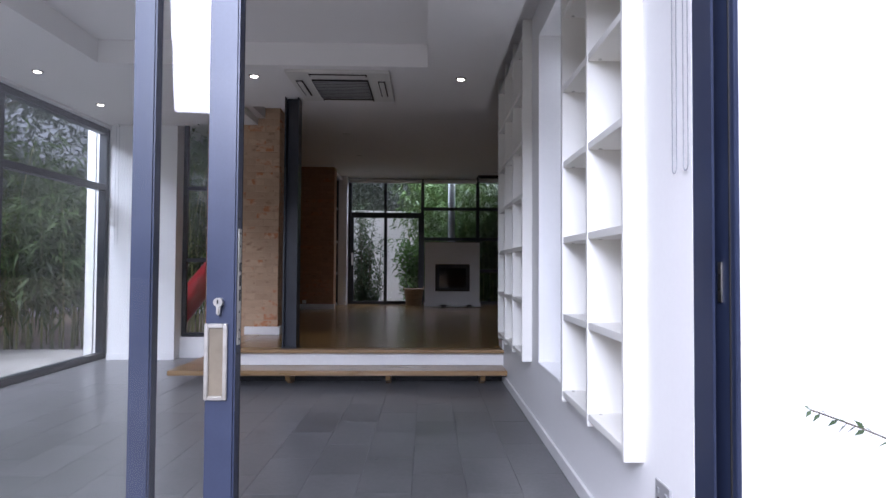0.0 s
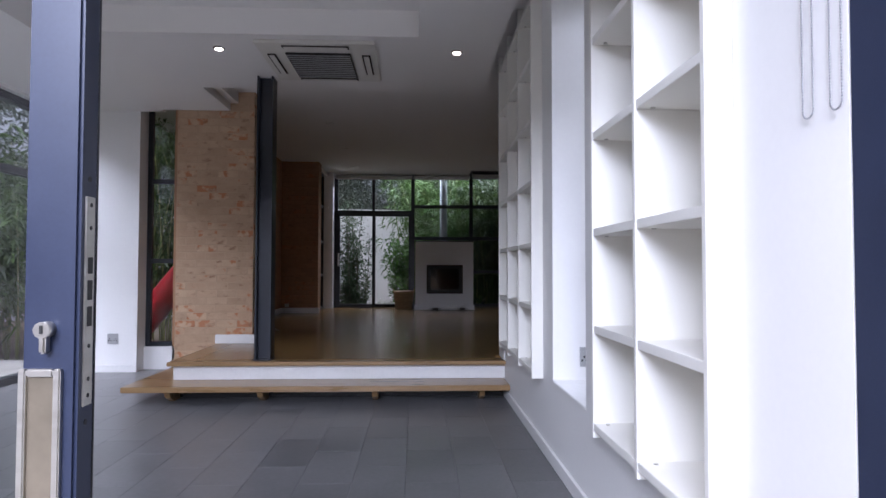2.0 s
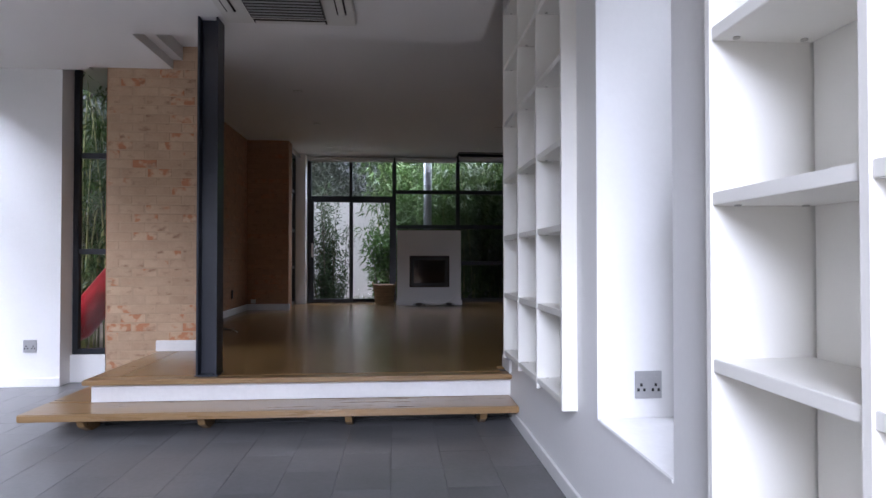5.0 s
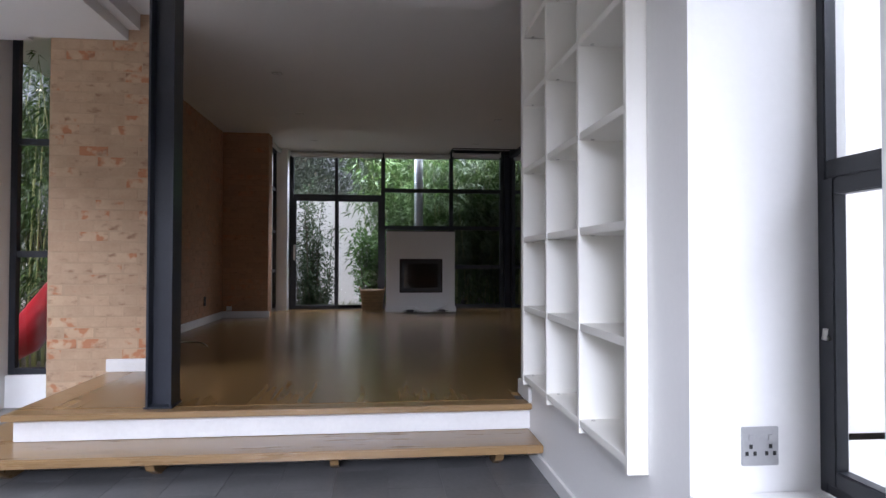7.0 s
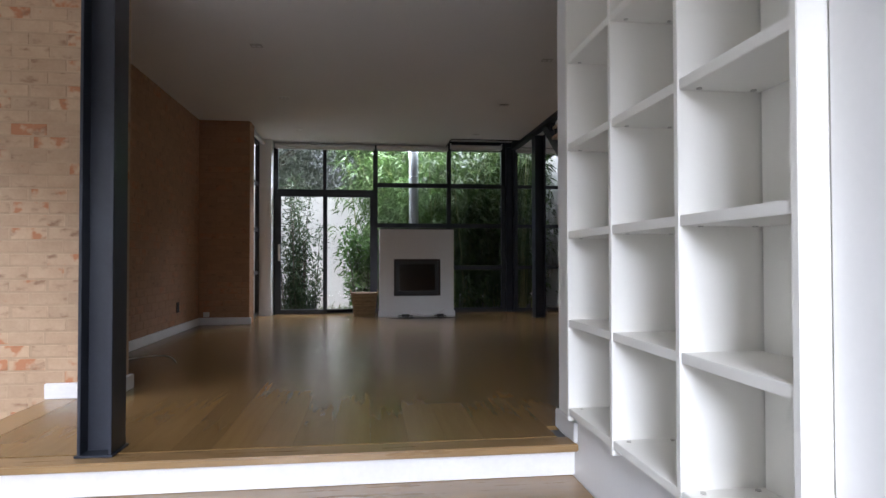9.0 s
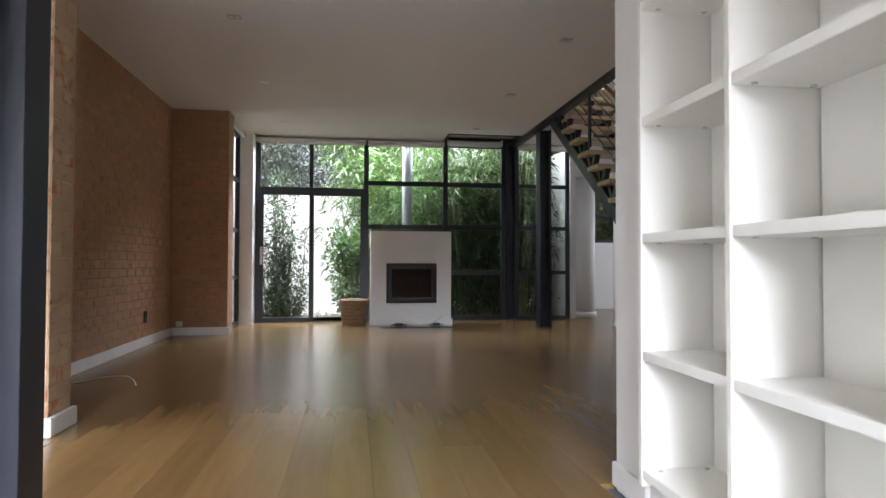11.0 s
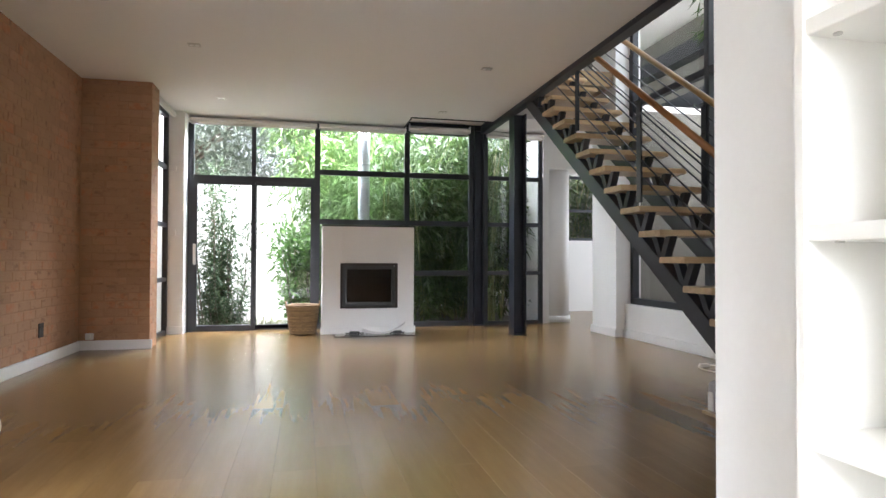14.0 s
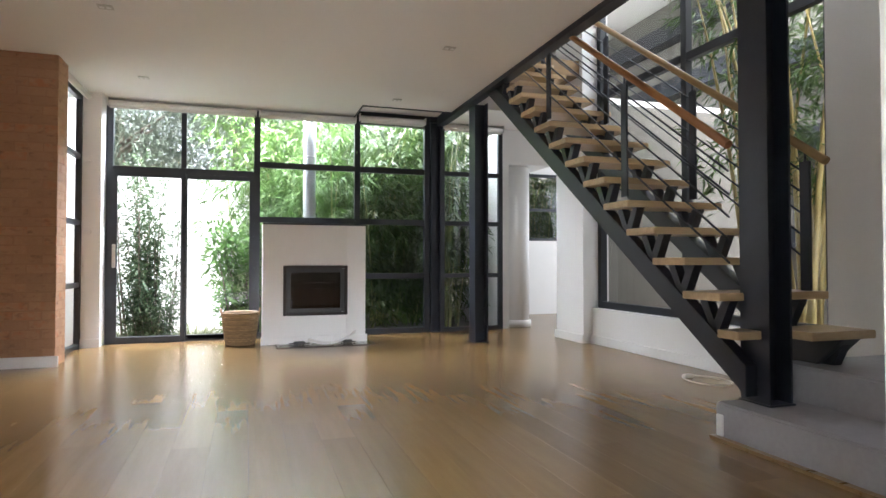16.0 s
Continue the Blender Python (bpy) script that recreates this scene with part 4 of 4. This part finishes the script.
def shrub(name, x, y, radius, height, stems, leaves, leaf_mat, label, category, z=-0.13, size=0.06, fat=0.35, top=0.4, foot=0.1, fuzz=0.28):
    """Thin branching stems with small leaves near their ends, uneven and open."""
    t = thing(name, (x, y, z), label, category)
    bm = bmesh.new()
    base, dirs = [], []
    for i in range(stems):
        a = RNG.uniform(0, 2 * math.pi)
        rr = radius * RNG.uniform(0.2, 1.0)
        h = height * RNG.uniform(0.45, 1.0)
        p0 = np.array((x + foot * rr * math.cos(a), y + foot * rr * math.sin(a), z))
        p2 = np.array((x + rr * math.cos(a), y + rr * math.sin(a), z + h))
        p1 = p0 * 0.45 + p2 * 0.55 + RNG.normal(size=3) * 0.08 * radius
        tube(bm, [p0, p1, p2], [0.012 * height / 2, 0.007 * height / 2, 0.002], 5)
        k = leaves // stems
        s = RNG.uniform(top * 0.5, 1.0, k)[:, None]
        q = p0 * (1 - s) ** 2 + 2 * p1 * s * (1 - s) + p2 * s ** 2
        o = RNG.normal(size=(k, 3))
        q = q + o / np.linalg.norm(o, axis=1, keepdims=True) * RNG.uniform(0.0, fuzz, (k, 1)) * radius
        base.append(q)
        dirs.append(o + np.array((0, 0, 0.3)))
    part("stems", bm, BARK, t)
    add_leaves("leaves", t, leaf_mesh("leaves", np.concatenate(base), np.concatenate(dirs), size, size * fat, leaf_mat, 0.15))
    return t


def grass(x, y, radius, n, length, label, z=-0.13):
    g = thing("grass_tuft", (x, y, z), label, "grass", "grass tufts")
    a = RNG.uniform(0, 2 * math.pi, n)
    r = radius * RNG.uniform(0, 0.6, n)
    C = np.stack((x + r * np.cos(a), y + r * np.sin(a), np.full(n, z)), axis=1)
    D = np.stack((np.cos(a) * 0.75, np.sin(a) * 0.75, RNG.uniform(0.5, 1.3, n)), axis=1) + RNG.normal(size=(n, 3)) * 0.15
    D /= np.linalg.norm(D, axis=1, keepdims=True)
    L = length * RNG.uniform(0.6, 1.2, (n, 1))
    side = np.cross(D, np.array((0, 0, 1.0)))
    side /= np.linalg.norm(side, axis=1, keepdims=True) + 1e-6
    w = 0.012
    flat = np.array((1, 1, 0.0))
    mid = C + D * L * 0.6
    end = C + D * L * 0.75 + D * flat * L * 0.5
    end[:, 2] -= L[:, 0] * 0.05
    v = np.stack((C - side * w / 2, C + side * w / 2, mid + side * w / 2, mid - side * w / 2, end), axis=1).reshape(-1, 3)
    me = bpy.data.meshes.new("blades")
    f = []
    for i in range(n):
        k = 5 * i
        f += [(k, k + 1, k + 2, k + 3), (k + 3, k + 2, k + 4)]
    me.from_pydata(v.tolist(), [], f)
    me.materials.append(LEAF_GRASS)
    add_leaves("blades", g, me)
    return g


def tree(x, y, height, crown, leaves, leaf_mat, label, z=-0.13, size=0.3):
    """A tapered trunk, limbs, and a crown of separate leaf clumps."""
    t = thing("tree", (x, y, z), label, "tree", "garden trees")
    bm = bmesh.new()
    tube(bm, [(x, y, z), (x + 0.1, y, z + height * 0.3), (x, y + 0.15, z + height * 0.75)], [0.16, 0.12, 0.05], 8)
    clumps = []
    for i in range(16):
        a = RNG.uniform(0, 2 * math.pi)
        s = RNG.uniform(0.15, 0.75)
        p0 = np.array((x, y, z + height * s))
        p1 = p0 + np.array((math.cos(a), math.sin(a), 0.4)) * crown * RNG.uniform(0.45, 1.0)
        tube(bm, [p0, (p0 + p1) / 2 + np.array((0, 0, 0.1)), p1], [0.05, 0.03, 0.01], 5)
        clumps += [p1, (p0 + 2 * p1) / 3 + RNG.normal(size=3) * 0.3, p1 + RNG.normal(size=3) * 0.5]
    clumps += [np.array((x, y, z + height)) + RNG.normal(size=3) * crown * 0.35 for _ in range(10)]
    part("trunk", bm, BARK, t)
    cl = np.array(clumps)
    w = RNG.integers(0, len(cl), leaves)
    C = cl[w] + RNG.normal(size=(leaves, 3)) * crown * np.array((0.2, 0.2, 0.15))
    add_leaves("crown", t, leaf_mesh("crown", C, RNG.normal(size=(leaves, 3)), size, size * 0.3, leaf_mat, 0.3))
    return t


setting("wall_garden", prism(((-9, 16.9), (4.2, 18.9), (4.2, 19.1), (-9, 17.1)), -0.2, 2.85, "z"), EXT_WALL, "white painted garden wall behind the plants", "wall")
# White wall added where the side window looks out on bright sky.
setting("wall_view_fill", boxes((-3.69, 15.4, -0.2, -2.1, 15.6, 4.6)), EXT_WALL, "added white wall filling the bright view of the side window", "wall")
setting("wall_garden_side", boxes((-10.2, -4, -0.2, -10.0, 18.2, 1.2)), EXT_WALL, "white painted garden wall at the side", "wall")
setting("pillar_outside", boxes((-4.56, 8.55, -0.2, -4.45, 8.85, 3.3)), EXT_WALL, "white painted outside wall end", "wall")
setting("wall_garden_west", boxes((-3.9, 13.0, -0.2, -3.7, 17.6, 4.6)), EXT_WALL, "white painted wall outside the side window", "wall")
# White wall added so the casement looks out on brightness.
setting("wall_casement_fill", boxes((3.7, 2.09, -0.2, 3.9, 6.94, 1.8)), EXT_WALL, "added white wall filling the view outside the casement", "wall")
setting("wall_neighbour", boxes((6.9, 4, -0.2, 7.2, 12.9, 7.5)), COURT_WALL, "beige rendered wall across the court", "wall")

for z in (1.5, 2.75, 3.9):
    setting("ledge", boxes((6.6, 6.0, z, 6.9, 13.0, z + 0.28)), ALU, "dark horizontal ledge on the wall across the court", "ledge")

# behind the far window
shrub("olive_shrub", -1.5, 15.6, 0.5, 2.95, 18, 6200, LEAF_OLIVE, "open grey-green shrub outside the glass door", "shrub", size=0.085, foot=0.55, fuzz=0.34, top=0.25)
shrub("olive_shrub", -1.35, 15.3, 0.4, 1.5, 14, 3200, LEAF_OLIVE, "low grey-green shrub at the foot of the glass door", "shrub", size=0.075, foot=0.4, fuzz=0.4, top=0.2)
shrub("leafy_shrub", -0.1, 15.8, 0.62, 2.35, 26, 5600, LEAF_FRESH, "bright green leafy shrub against the white wall", "shrub", size=0.12, fat=0.4, foot=0.35, fuzz=0.36)
for x, y in ((-1.3, 15.2), (-0.75, 15.35), (-0.3, 15.1), (-0.9, 16.0), (0.2, 15.4), (-1.7, 15.7), (0.6, 15.8), (1.6, 15.3), (2.2, 15.2), (-1.0, 14.95), (-0.55, 14.9), (-0.05, 15.0)):
    grass(x, y, 0.45, 420, 0.75, "clump of long strappy green grass in the garden bed")
for x, y, h in ((1.0, 16.0, 3.9), (1.75, 15.7, 3.9), (2.45, 15.9, 3.9), (3.1, 16.2, 3.9), (0.5, 17.0, 4.2), (1.6, 17.0, 4.4)):
    # Left and rear clumps get the lit leaf copy, the rest the darker one.
    bamboo(x, y, (0.75, 0.5), h, 13, 7000, "dense clump of green bamboo outside the window", low=0.12, size=0.21, leaf_mat=LEAF_LIT if y > 16.9 or x < 1.3 else LEAF_BAMBOO, lean=0.16)
for x, y, h in ((-5.5, 23, 6.5), (-3, 22, 6.0), (-0.5, 23.5, 7.0), (2, 22.5, 7.5), (4.8, 23.5, 7.0), (-8.5, 23, 7.0), (0.6, 27, 10), (-4, 27, 10)):
    tree(x, y, h, 2.3, 17000, LEAF_GUM, "tall green tree beyond the garden wall, haze in its leaf colour", size=0.17)

# outside the side glazing and the narrow window
for x, y, h in ((-6.2, 6.6, 2.3), (-6.8, 5.2, 2.4), (-6.6, 7.6, 2.5), (-7.2, 4.0, 2.5), (-7.0, 2.6, 2.3), (-8.2, 7.2, 3.4), (-8.3, 5.8, 3.4), (-8.4, 4.4, 3.2), (-8.0, 8.6, 3.4), (-8.4, 3.0, 3.2), (-5.5, 9.9, 2.3), (-6.1, 9.5, 2.2), (-6.7, 9.2, 2.3), (-5.9, 10.8, 3.2), (-6.9, 10.6, 3.4), (-7.8, 10.0, 3.6)):
    bamboo(x, y, (0.4, 0.6), h, 10, 2600, "low arching clump of bamboo beside the paving", size=0.26, low=0.3)
for x, y, h in ((-4.2, 11.2, 4.0), (-4.0, 11.9, 4.0), (-4.8, 11.7, 4.2), (-4.0, 10.7, 3.8)):
    bamboo(x, y, (0.5, 0.4), h, 14, 3200, "tall bamboo behind the brick wall")
for x, y, h in ((-9.0, 12.5, 6.5), (-9.5, 8.0, 6.0), (-13, 5.0, 7.0), (-12.5, 10.5, 7.5), (-6.5, 15.5, 6.5)):
    tree(x, y, h, 2.0, 9000, LEAF_GUM, "leafy green tree at the side of the garden", size=0.18)
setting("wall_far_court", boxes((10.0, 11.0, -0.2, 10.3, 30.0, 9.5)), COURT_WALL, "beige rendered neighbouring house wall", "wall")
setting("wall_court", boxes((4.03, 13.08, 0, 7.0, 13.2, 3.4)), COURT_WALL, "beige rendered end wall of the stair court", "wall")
# Added screen: keeps bright sky out of the stair window.
setting("wall_sky_screen", boxes((7.12, 12.9, CL + 0.31, 7.3, 18.0, 6.0), (4.1, 18.0, CL + 0.31, 7.3, 18.14, 6.0)), COURT_WALL, "added beige wall screening the sky beyond the court", "wall")
for z in (4.2, 5.2):
    setting("ledge", boxes((6.85, 13.0, z, 7.12, 18.0, z + 0.3)), ALU, "dark horizontal ledge on the neighbouring house", "ledge")
for x, y, h in ((2.7, 14.95, 3.3), (2.75, 15.5, 3.6)):
    bamboo(x, y, (0.18, 0.25), h, 8, 1500, "slim clump of bamboo beside the steel column", low=0.25, size=0.2)
for x, y, h in ((4.9, 17.5, 4.6), (5.7, 17.9, 4.6)):
    bamboo(x, y, (0.5, 0.4), h, 14, 5200, "dense clump of bamboo behind the hall window")
for x, y, h in ((8.0, 16.5, 4.3), (8.3, 19.0, 4.5)):
    tree(x, y, h, 1.5, 5200, LEAF_GUM, "leafy tree in the stair court", size=0.22)
# court beside the stair
for x, y, h in ((4.85, 10.4, 5.8), (5.1, 11.3, 5.4), (5.5, 10.4, 5.6), (5.4, 10.9, 6.0)):
    bamboo(x, y, (0.4, 0.35), h, 9, 1500, "tall golden bamboo in the stair court", CULM_DRY, low=0.4, thick=1.7)
for x, y, h in ((6.0, 19.5, 4.6),):
    tree(x, y, h, 1.6, 4200, LEAF_GUM, "leafy tree in the stair court", size=0.22)
for x, y in ((4.4, 11.6), (4.5, 10.9), (4.5, 12.2)):
    grass(x, y, 0.35, 200, 0.55, "clump of grass at the foot of the stair window")

# slide
sl = thing("playground_slide", (-3.4, 10.0, -0.13), "red plastic children's slide standing in the garden", "slide")
bm = bmesh.new()
path = [(-4.05, 9.75, 0.3), (-3.85, 9.78, 0.4), (-3.5, 9.8, 0.85), (-3.1, 9.82, 1.35), (-2.8, 9.84, 1.65), (-2.55, 9.85, 1.7)]
tube(bm, path, 0.19, 14)
part("chute", bm, RED_PLASTIC, sl)
for x, z in ((-2.6, 1.5), (-3.98, 0.14)):
    part("leg", rod(((x, 9.85, -0.13), (x, 9.85, z)), 0.04), BLUE_PLASTIC, sl)
toy = thing("toy_pile", (-3.3, 9.3, -0.13), "yellow and blue plastic toys on the ground", "toys")
for i in range(9):
    part("toy", lathe([(0.02, 0), (0.075, 0.02), (0.08, 0.06), (0.03, 0.1)], (-3.75 + 0.11 * i, 9.25 + 0.08 * ((i * 7) % 3), -0.13 + 0.06 * ((i * 5) % 4)), 10), (YELLOW_PLASTIC, BLUE_PLASTIC, RED_PLASTIC)[i % 3], toy)

# twig by the door
tw = thing("creeper_twig", (2.0, 1.84, -0.03), "thin leafy twig before the white outside wall", "twig")
bm = bmesh.new()
tpath = [(2.0, 1.84, -0.03), (1.8, 1.85, 0.35)] + [(1.46 - 0.025 * i, 1.86, 0.68 + 0.15 * (i / 14) ** 0.8) for i in range(15)]
tube(bm, tpath, 0.0025, 5)
part("stem", bm, BARK, tw)
tc = np.array([p for p in tpath[2:] for _ in range(2)])
td = np.array([(-1.0, -0.1, 0.5 if i % 2 else -0.6) for i in range(len(tc))]) + RNG.normal(size=(len(tc), 3)) * 0.2
add_leaves("leaves", tw, leaf_mesh("leaves", tc, td, 0.04, 0.014, LEAF_OLIVE, 0.1))


# ---- laid pieces: floorboards, tiles, bricks ----
def lay_boards():
    made = {}
    rows = []
    bw = 0.19
    i = 0
    x = -2.6
    rr = random.Random(3)
    while x < 7.0:
        y = 6.765 - rr.uniform(0, 1.6)
        while y < 18.0:
            ln = rr.choice((1.6, 2.0, 2.4))
            a, b = y, y + ln
            y = b
            xc = x + bw / 2
            lo = 6.765 if xc < 0.89 else 6.954 if xc < 1.42 else 7.003
            if xc < -2.03:
                lo = 8.31
            hi = 14.3 if xc < 3.4 else 18.0
            a, b = max(a, lo), min(b, hi)
            if b - a < 0.08 or (xc > 3.86 and b < 13.2) or (xc < -1.7 and a > 14.3) or (xc < -2.0 and a > 12.9):
                continue
            key = round(b - a, 3)
            if key not in made:
                made[key] = piece_mesh("floorboard", bw - 0.0005, b - a - 0.0005, 0.022, OAK_FLOOR, 0.0003)
            piece("floorboard", made[key], floor_2, Matrix.Translation((xc, (a + b) / 2, W - 0.0222)))
        x += bw


def lay_tiles():
    full = piece_mesh("tile", 0.2986, 0.5986, 0.010, TILE, 0.0009)
    rr = random.Random(5)
    for i in range(18):
        for j in range(-1, 12):
            x = 0.885 - 0.15 - 0.30 * i
            y = 2.0 + 0.60 * j + 0.30 * (i % 2) + 0.3
            if x < -4.15 or y < 2.15 or y > 8.5 or (y > 6.95 and x > -2.2):
                continue
            piece("tile", full, floor_1, Matrix.Translation((x, y, -0.0098 + rr.uniform(0, 0.0005))))


def brick_mat(name, island, light, dark, vary, low, high):
    """Tan brick with blotches, and some bricks burnt orange."""
    m = surface(name, light, dark, 4.0, 0.85, 0.3, 50, vary=vary, island=island, mix=0.7, distance=0.005)
    nt = m.node_tree
    N, L = nt.nodes, nt.links
    b = N["Principled BSDF"]
    src = b.inputs["Base Color"].links[0].from_socket
    tc = N.new("ShaderNodeTexCoord")
    blot = N.new("ShaderNodeTexNoise")
    blot.inputs["Scale"].default_value = 12.0
    rnd = N.new("ShaderNodeNewGeometry").outputs["Random Per Island"] if island else N.new("ShaderNodeObjectInfo").outputs["Random"]
    off = N.new("ShaderNodeVectorMath")
    off.operation = "MULTIPLY_ADD"
    off.inputs[1].default_value = (91.0, 17.0, 43.0)
    L.new(rnd, off.inputs[0])
    L.new(tc.outputs["Object"], off.inputs[2])
    L.new(off.outputs[0], blot.inputs["Vector"])
    add = N.new("ShaderNodeMath")
    add.operation = "MULTIPLY_ADD"
    add.inputs[1].default_value = 0.45
    L.new(rnd, add.inputs[0])
    L.new(blot.outputs["Fac"], add.inputs[2])
    th = N.new("ShaderNodeMapRange")
    th.inputs["From Min"].default_value, th.inputs["From Max"].default_value = low, high
    L.new(add.outputs[0], th.inputs["Value"])
    mx = N.new("ShaderNodeMix")
    mx.data_type = "RGBA"
    mx.inputs[7].default_value = (0.43, 0.185, 0.085, 1)
    L.new(th.outputs[0], mx.inputs[0])
    L.new(src, mx.inputs[6])
    # flashed dark ends, longer than high
    geo = N.new("ShaderNodeTexCoord")
    mp2 = N.new("ShaderNodeMapping")
    mp2.inputs["Scale"].default_value = (9.0, 16.0, 9.0)
    off2 = N.new("ShaderNodeVectorMath")
    off2.operation = "MULTIPLY_ADD"
    off2.inputs[1].default_value = (23.0, 71.0, 11.0)
    L.new(rnd, off2.inputs[0])
    L.new(geo.outputs["Object"], mp2.inputs["Vector"])
    L.new(mp2.outputs[0], off2.inputs[2])
    burn = N.new("ShaderNodeTexNoise")
    burn.inputs["Scale"].default_value = 1.0
    burn.inputs["Detail"].default_value = 4
    L.new(off2.outputs[0], burn.inputs["Vector"])
    bt = N.new("ShaderNodeMapRange")
    bt.inputs["From Min"].default_value, bt.inputs["From Max"].default_value = 0.57, 0.72
    bt.inputs["To Max"].default_value = 0.75
    L.new(burn.outputs["Fac"], bt.inputs["Value"])
    mx2 = N.new("ShaderNodeMix")
    mx2.data_type = "RGBA"
    mx2.inputs[7].default_value = (0.22, 0.115, 0.065, 1)
    L.new(bt.outputs[0], mx2.inputs[0])
    L.new(mx.outputs[2], mx2.inputs[6])
    L.new(mx2.outputs[2], b.inputs["Base Color"])
    return m


# Same brick twice: front daylight and warm indoor light put into the colours.
TAN = ((0.52, 0.37, 0.24), (0.41, 0.27, 0.165), 0.09, 0.88, 1.0)
ORANGE = ((0.43, 0.25, 0.14), (0.355, 0.195, 0.105), 0.07, 0.86, 1.1)
BRICK = brick_mat("face_brick", False, *TAN)
BRICK_INNER = brick_mat("warm_lit_brick", False, *ORANGE)


def lay_bricks(parent, m, length, height, limit, mat, mat_rest):
    """Stretcher bond on a plane: m carries local x along the wall, y up, z out of it."""
    rr = random.Random(int(length * 100))
    co, bl, g = 0.0865, 0.232, 0.010
    made = {}
    rest = bmesh.new()
    n = 0
    for r in range(int(height / co) + 1):
        h = min(co, height - r * co) - g
        if h < 0.02:
            continue
        x = -(bl / 2) * (r % 2)
        while x < length:
            a, b = max(x, 0), min(x + bl, length)
            x += bl + rr.uniform(-0.012, 0.012)
            if b - a < 0.05:
                continue
            key = (round(b - a - g, 3), round(h, 3))
            at = m @ Matrix.Translation(((a + b) / 2, r * co + h / 2 + g / 2, -0.0042 + rr.uniform(0, 0.0012)))
            if n < limit:
                if key not in made:
                    made[key] = piece_mesh("brick", key[0], key[1], 0.006, mat, 0.003)
                piece("brick", made[key], parent, at)
            else:
                v = [rest.verts.new(at @ Vector((sx * key[0] / 2, sy * key[1] / 2, sz))) for sz in (0, 0.006)
                     for sx, sy in ((-1, -1), (1, -1), (1, 1), (-1, 1))]
                rest.faces.new(v[4:])
                for i in range(4):
                    rest.faces.new((v[i], v[(i + 1) % 4], v[4 + (i + 1) % 4], v[4 + i]))
            n += 1
    if len(rest.verts):
        ob = part("brickwork", rest, mat_rest, parent)
        tagged(ob, kind="stuff")
    else:
        rest.free()


BRICK_REST = brick_mat("face_brick_joined", True, *TAN)
INNER_REST = brick_mat("warm_lit_brick_joined", True, *ORANGE)
bw1 = setting("wall_brick_1", boxes((-2.72, 8.036, 0, -1.840, 8.30, 3.4)), MORTAR, "face brick wall by the platform, daylight put into its pale tan", "wall")
lay_bricks(bw1, Matrix(((1, 0, 0, -2.72), (0, 0, -1, 8.036), (0, 1, 0, 0.0), (0, 0, 0, 1))), 0.881, 3.3, 300, BRICK, BRICK_REST)
lay_bricks(bw1, Matrix(((0, 0, 1, -1.840), (1, 0, 0, 8.031), (0, 1, 0, 0.0), (0, 0, 0, 1))), 0.26, 3.3, 300, BRICK, BRICK_REST)
bw2 = setting("wall_brick_2", boxes((-2.85, 8.30, 0, -2.536, 12.66, 3.4)), MORTAR_INNER, "face brick side wall, warm indoor light put into its orange-brown", "wall")
lay_bricks(bw2, Matrix(((0, 0, 1, -2.536), (-1, 0, 0, 12.65), (0, 1, 0, W), (0, 0, 0, 1))), 4.3, CL - W, 300, BRICK_INNER, INNER_REST)
bw3 = setting("wall_brick_3", boxes((-2.85, 12.656, 0, -1.836, 12.97, 3.4)), MORTAR_INNER, "face brick return wall, warm indoor light put into its orange-brown", "wall")
lay_bricks(bw3, Matrix(((1, 0, 0, -2.53), (0, 0, -1, 12.656), (0, 1, 0, W), (0, 0, 0, 1))), 0.70, CL - W, 300, BRICK_INNER, INNER_REST)
lay_bricks(bw3, Matrix(((0, 0, 1, -1.836), (1, 0, 0, 12.652), (0, 1, 0, W), (0, 0, 0, 1))), 0.32, CL - W, 300, BRICK_INNER, INNER_REST)
lay_boards()
lay_tiles()
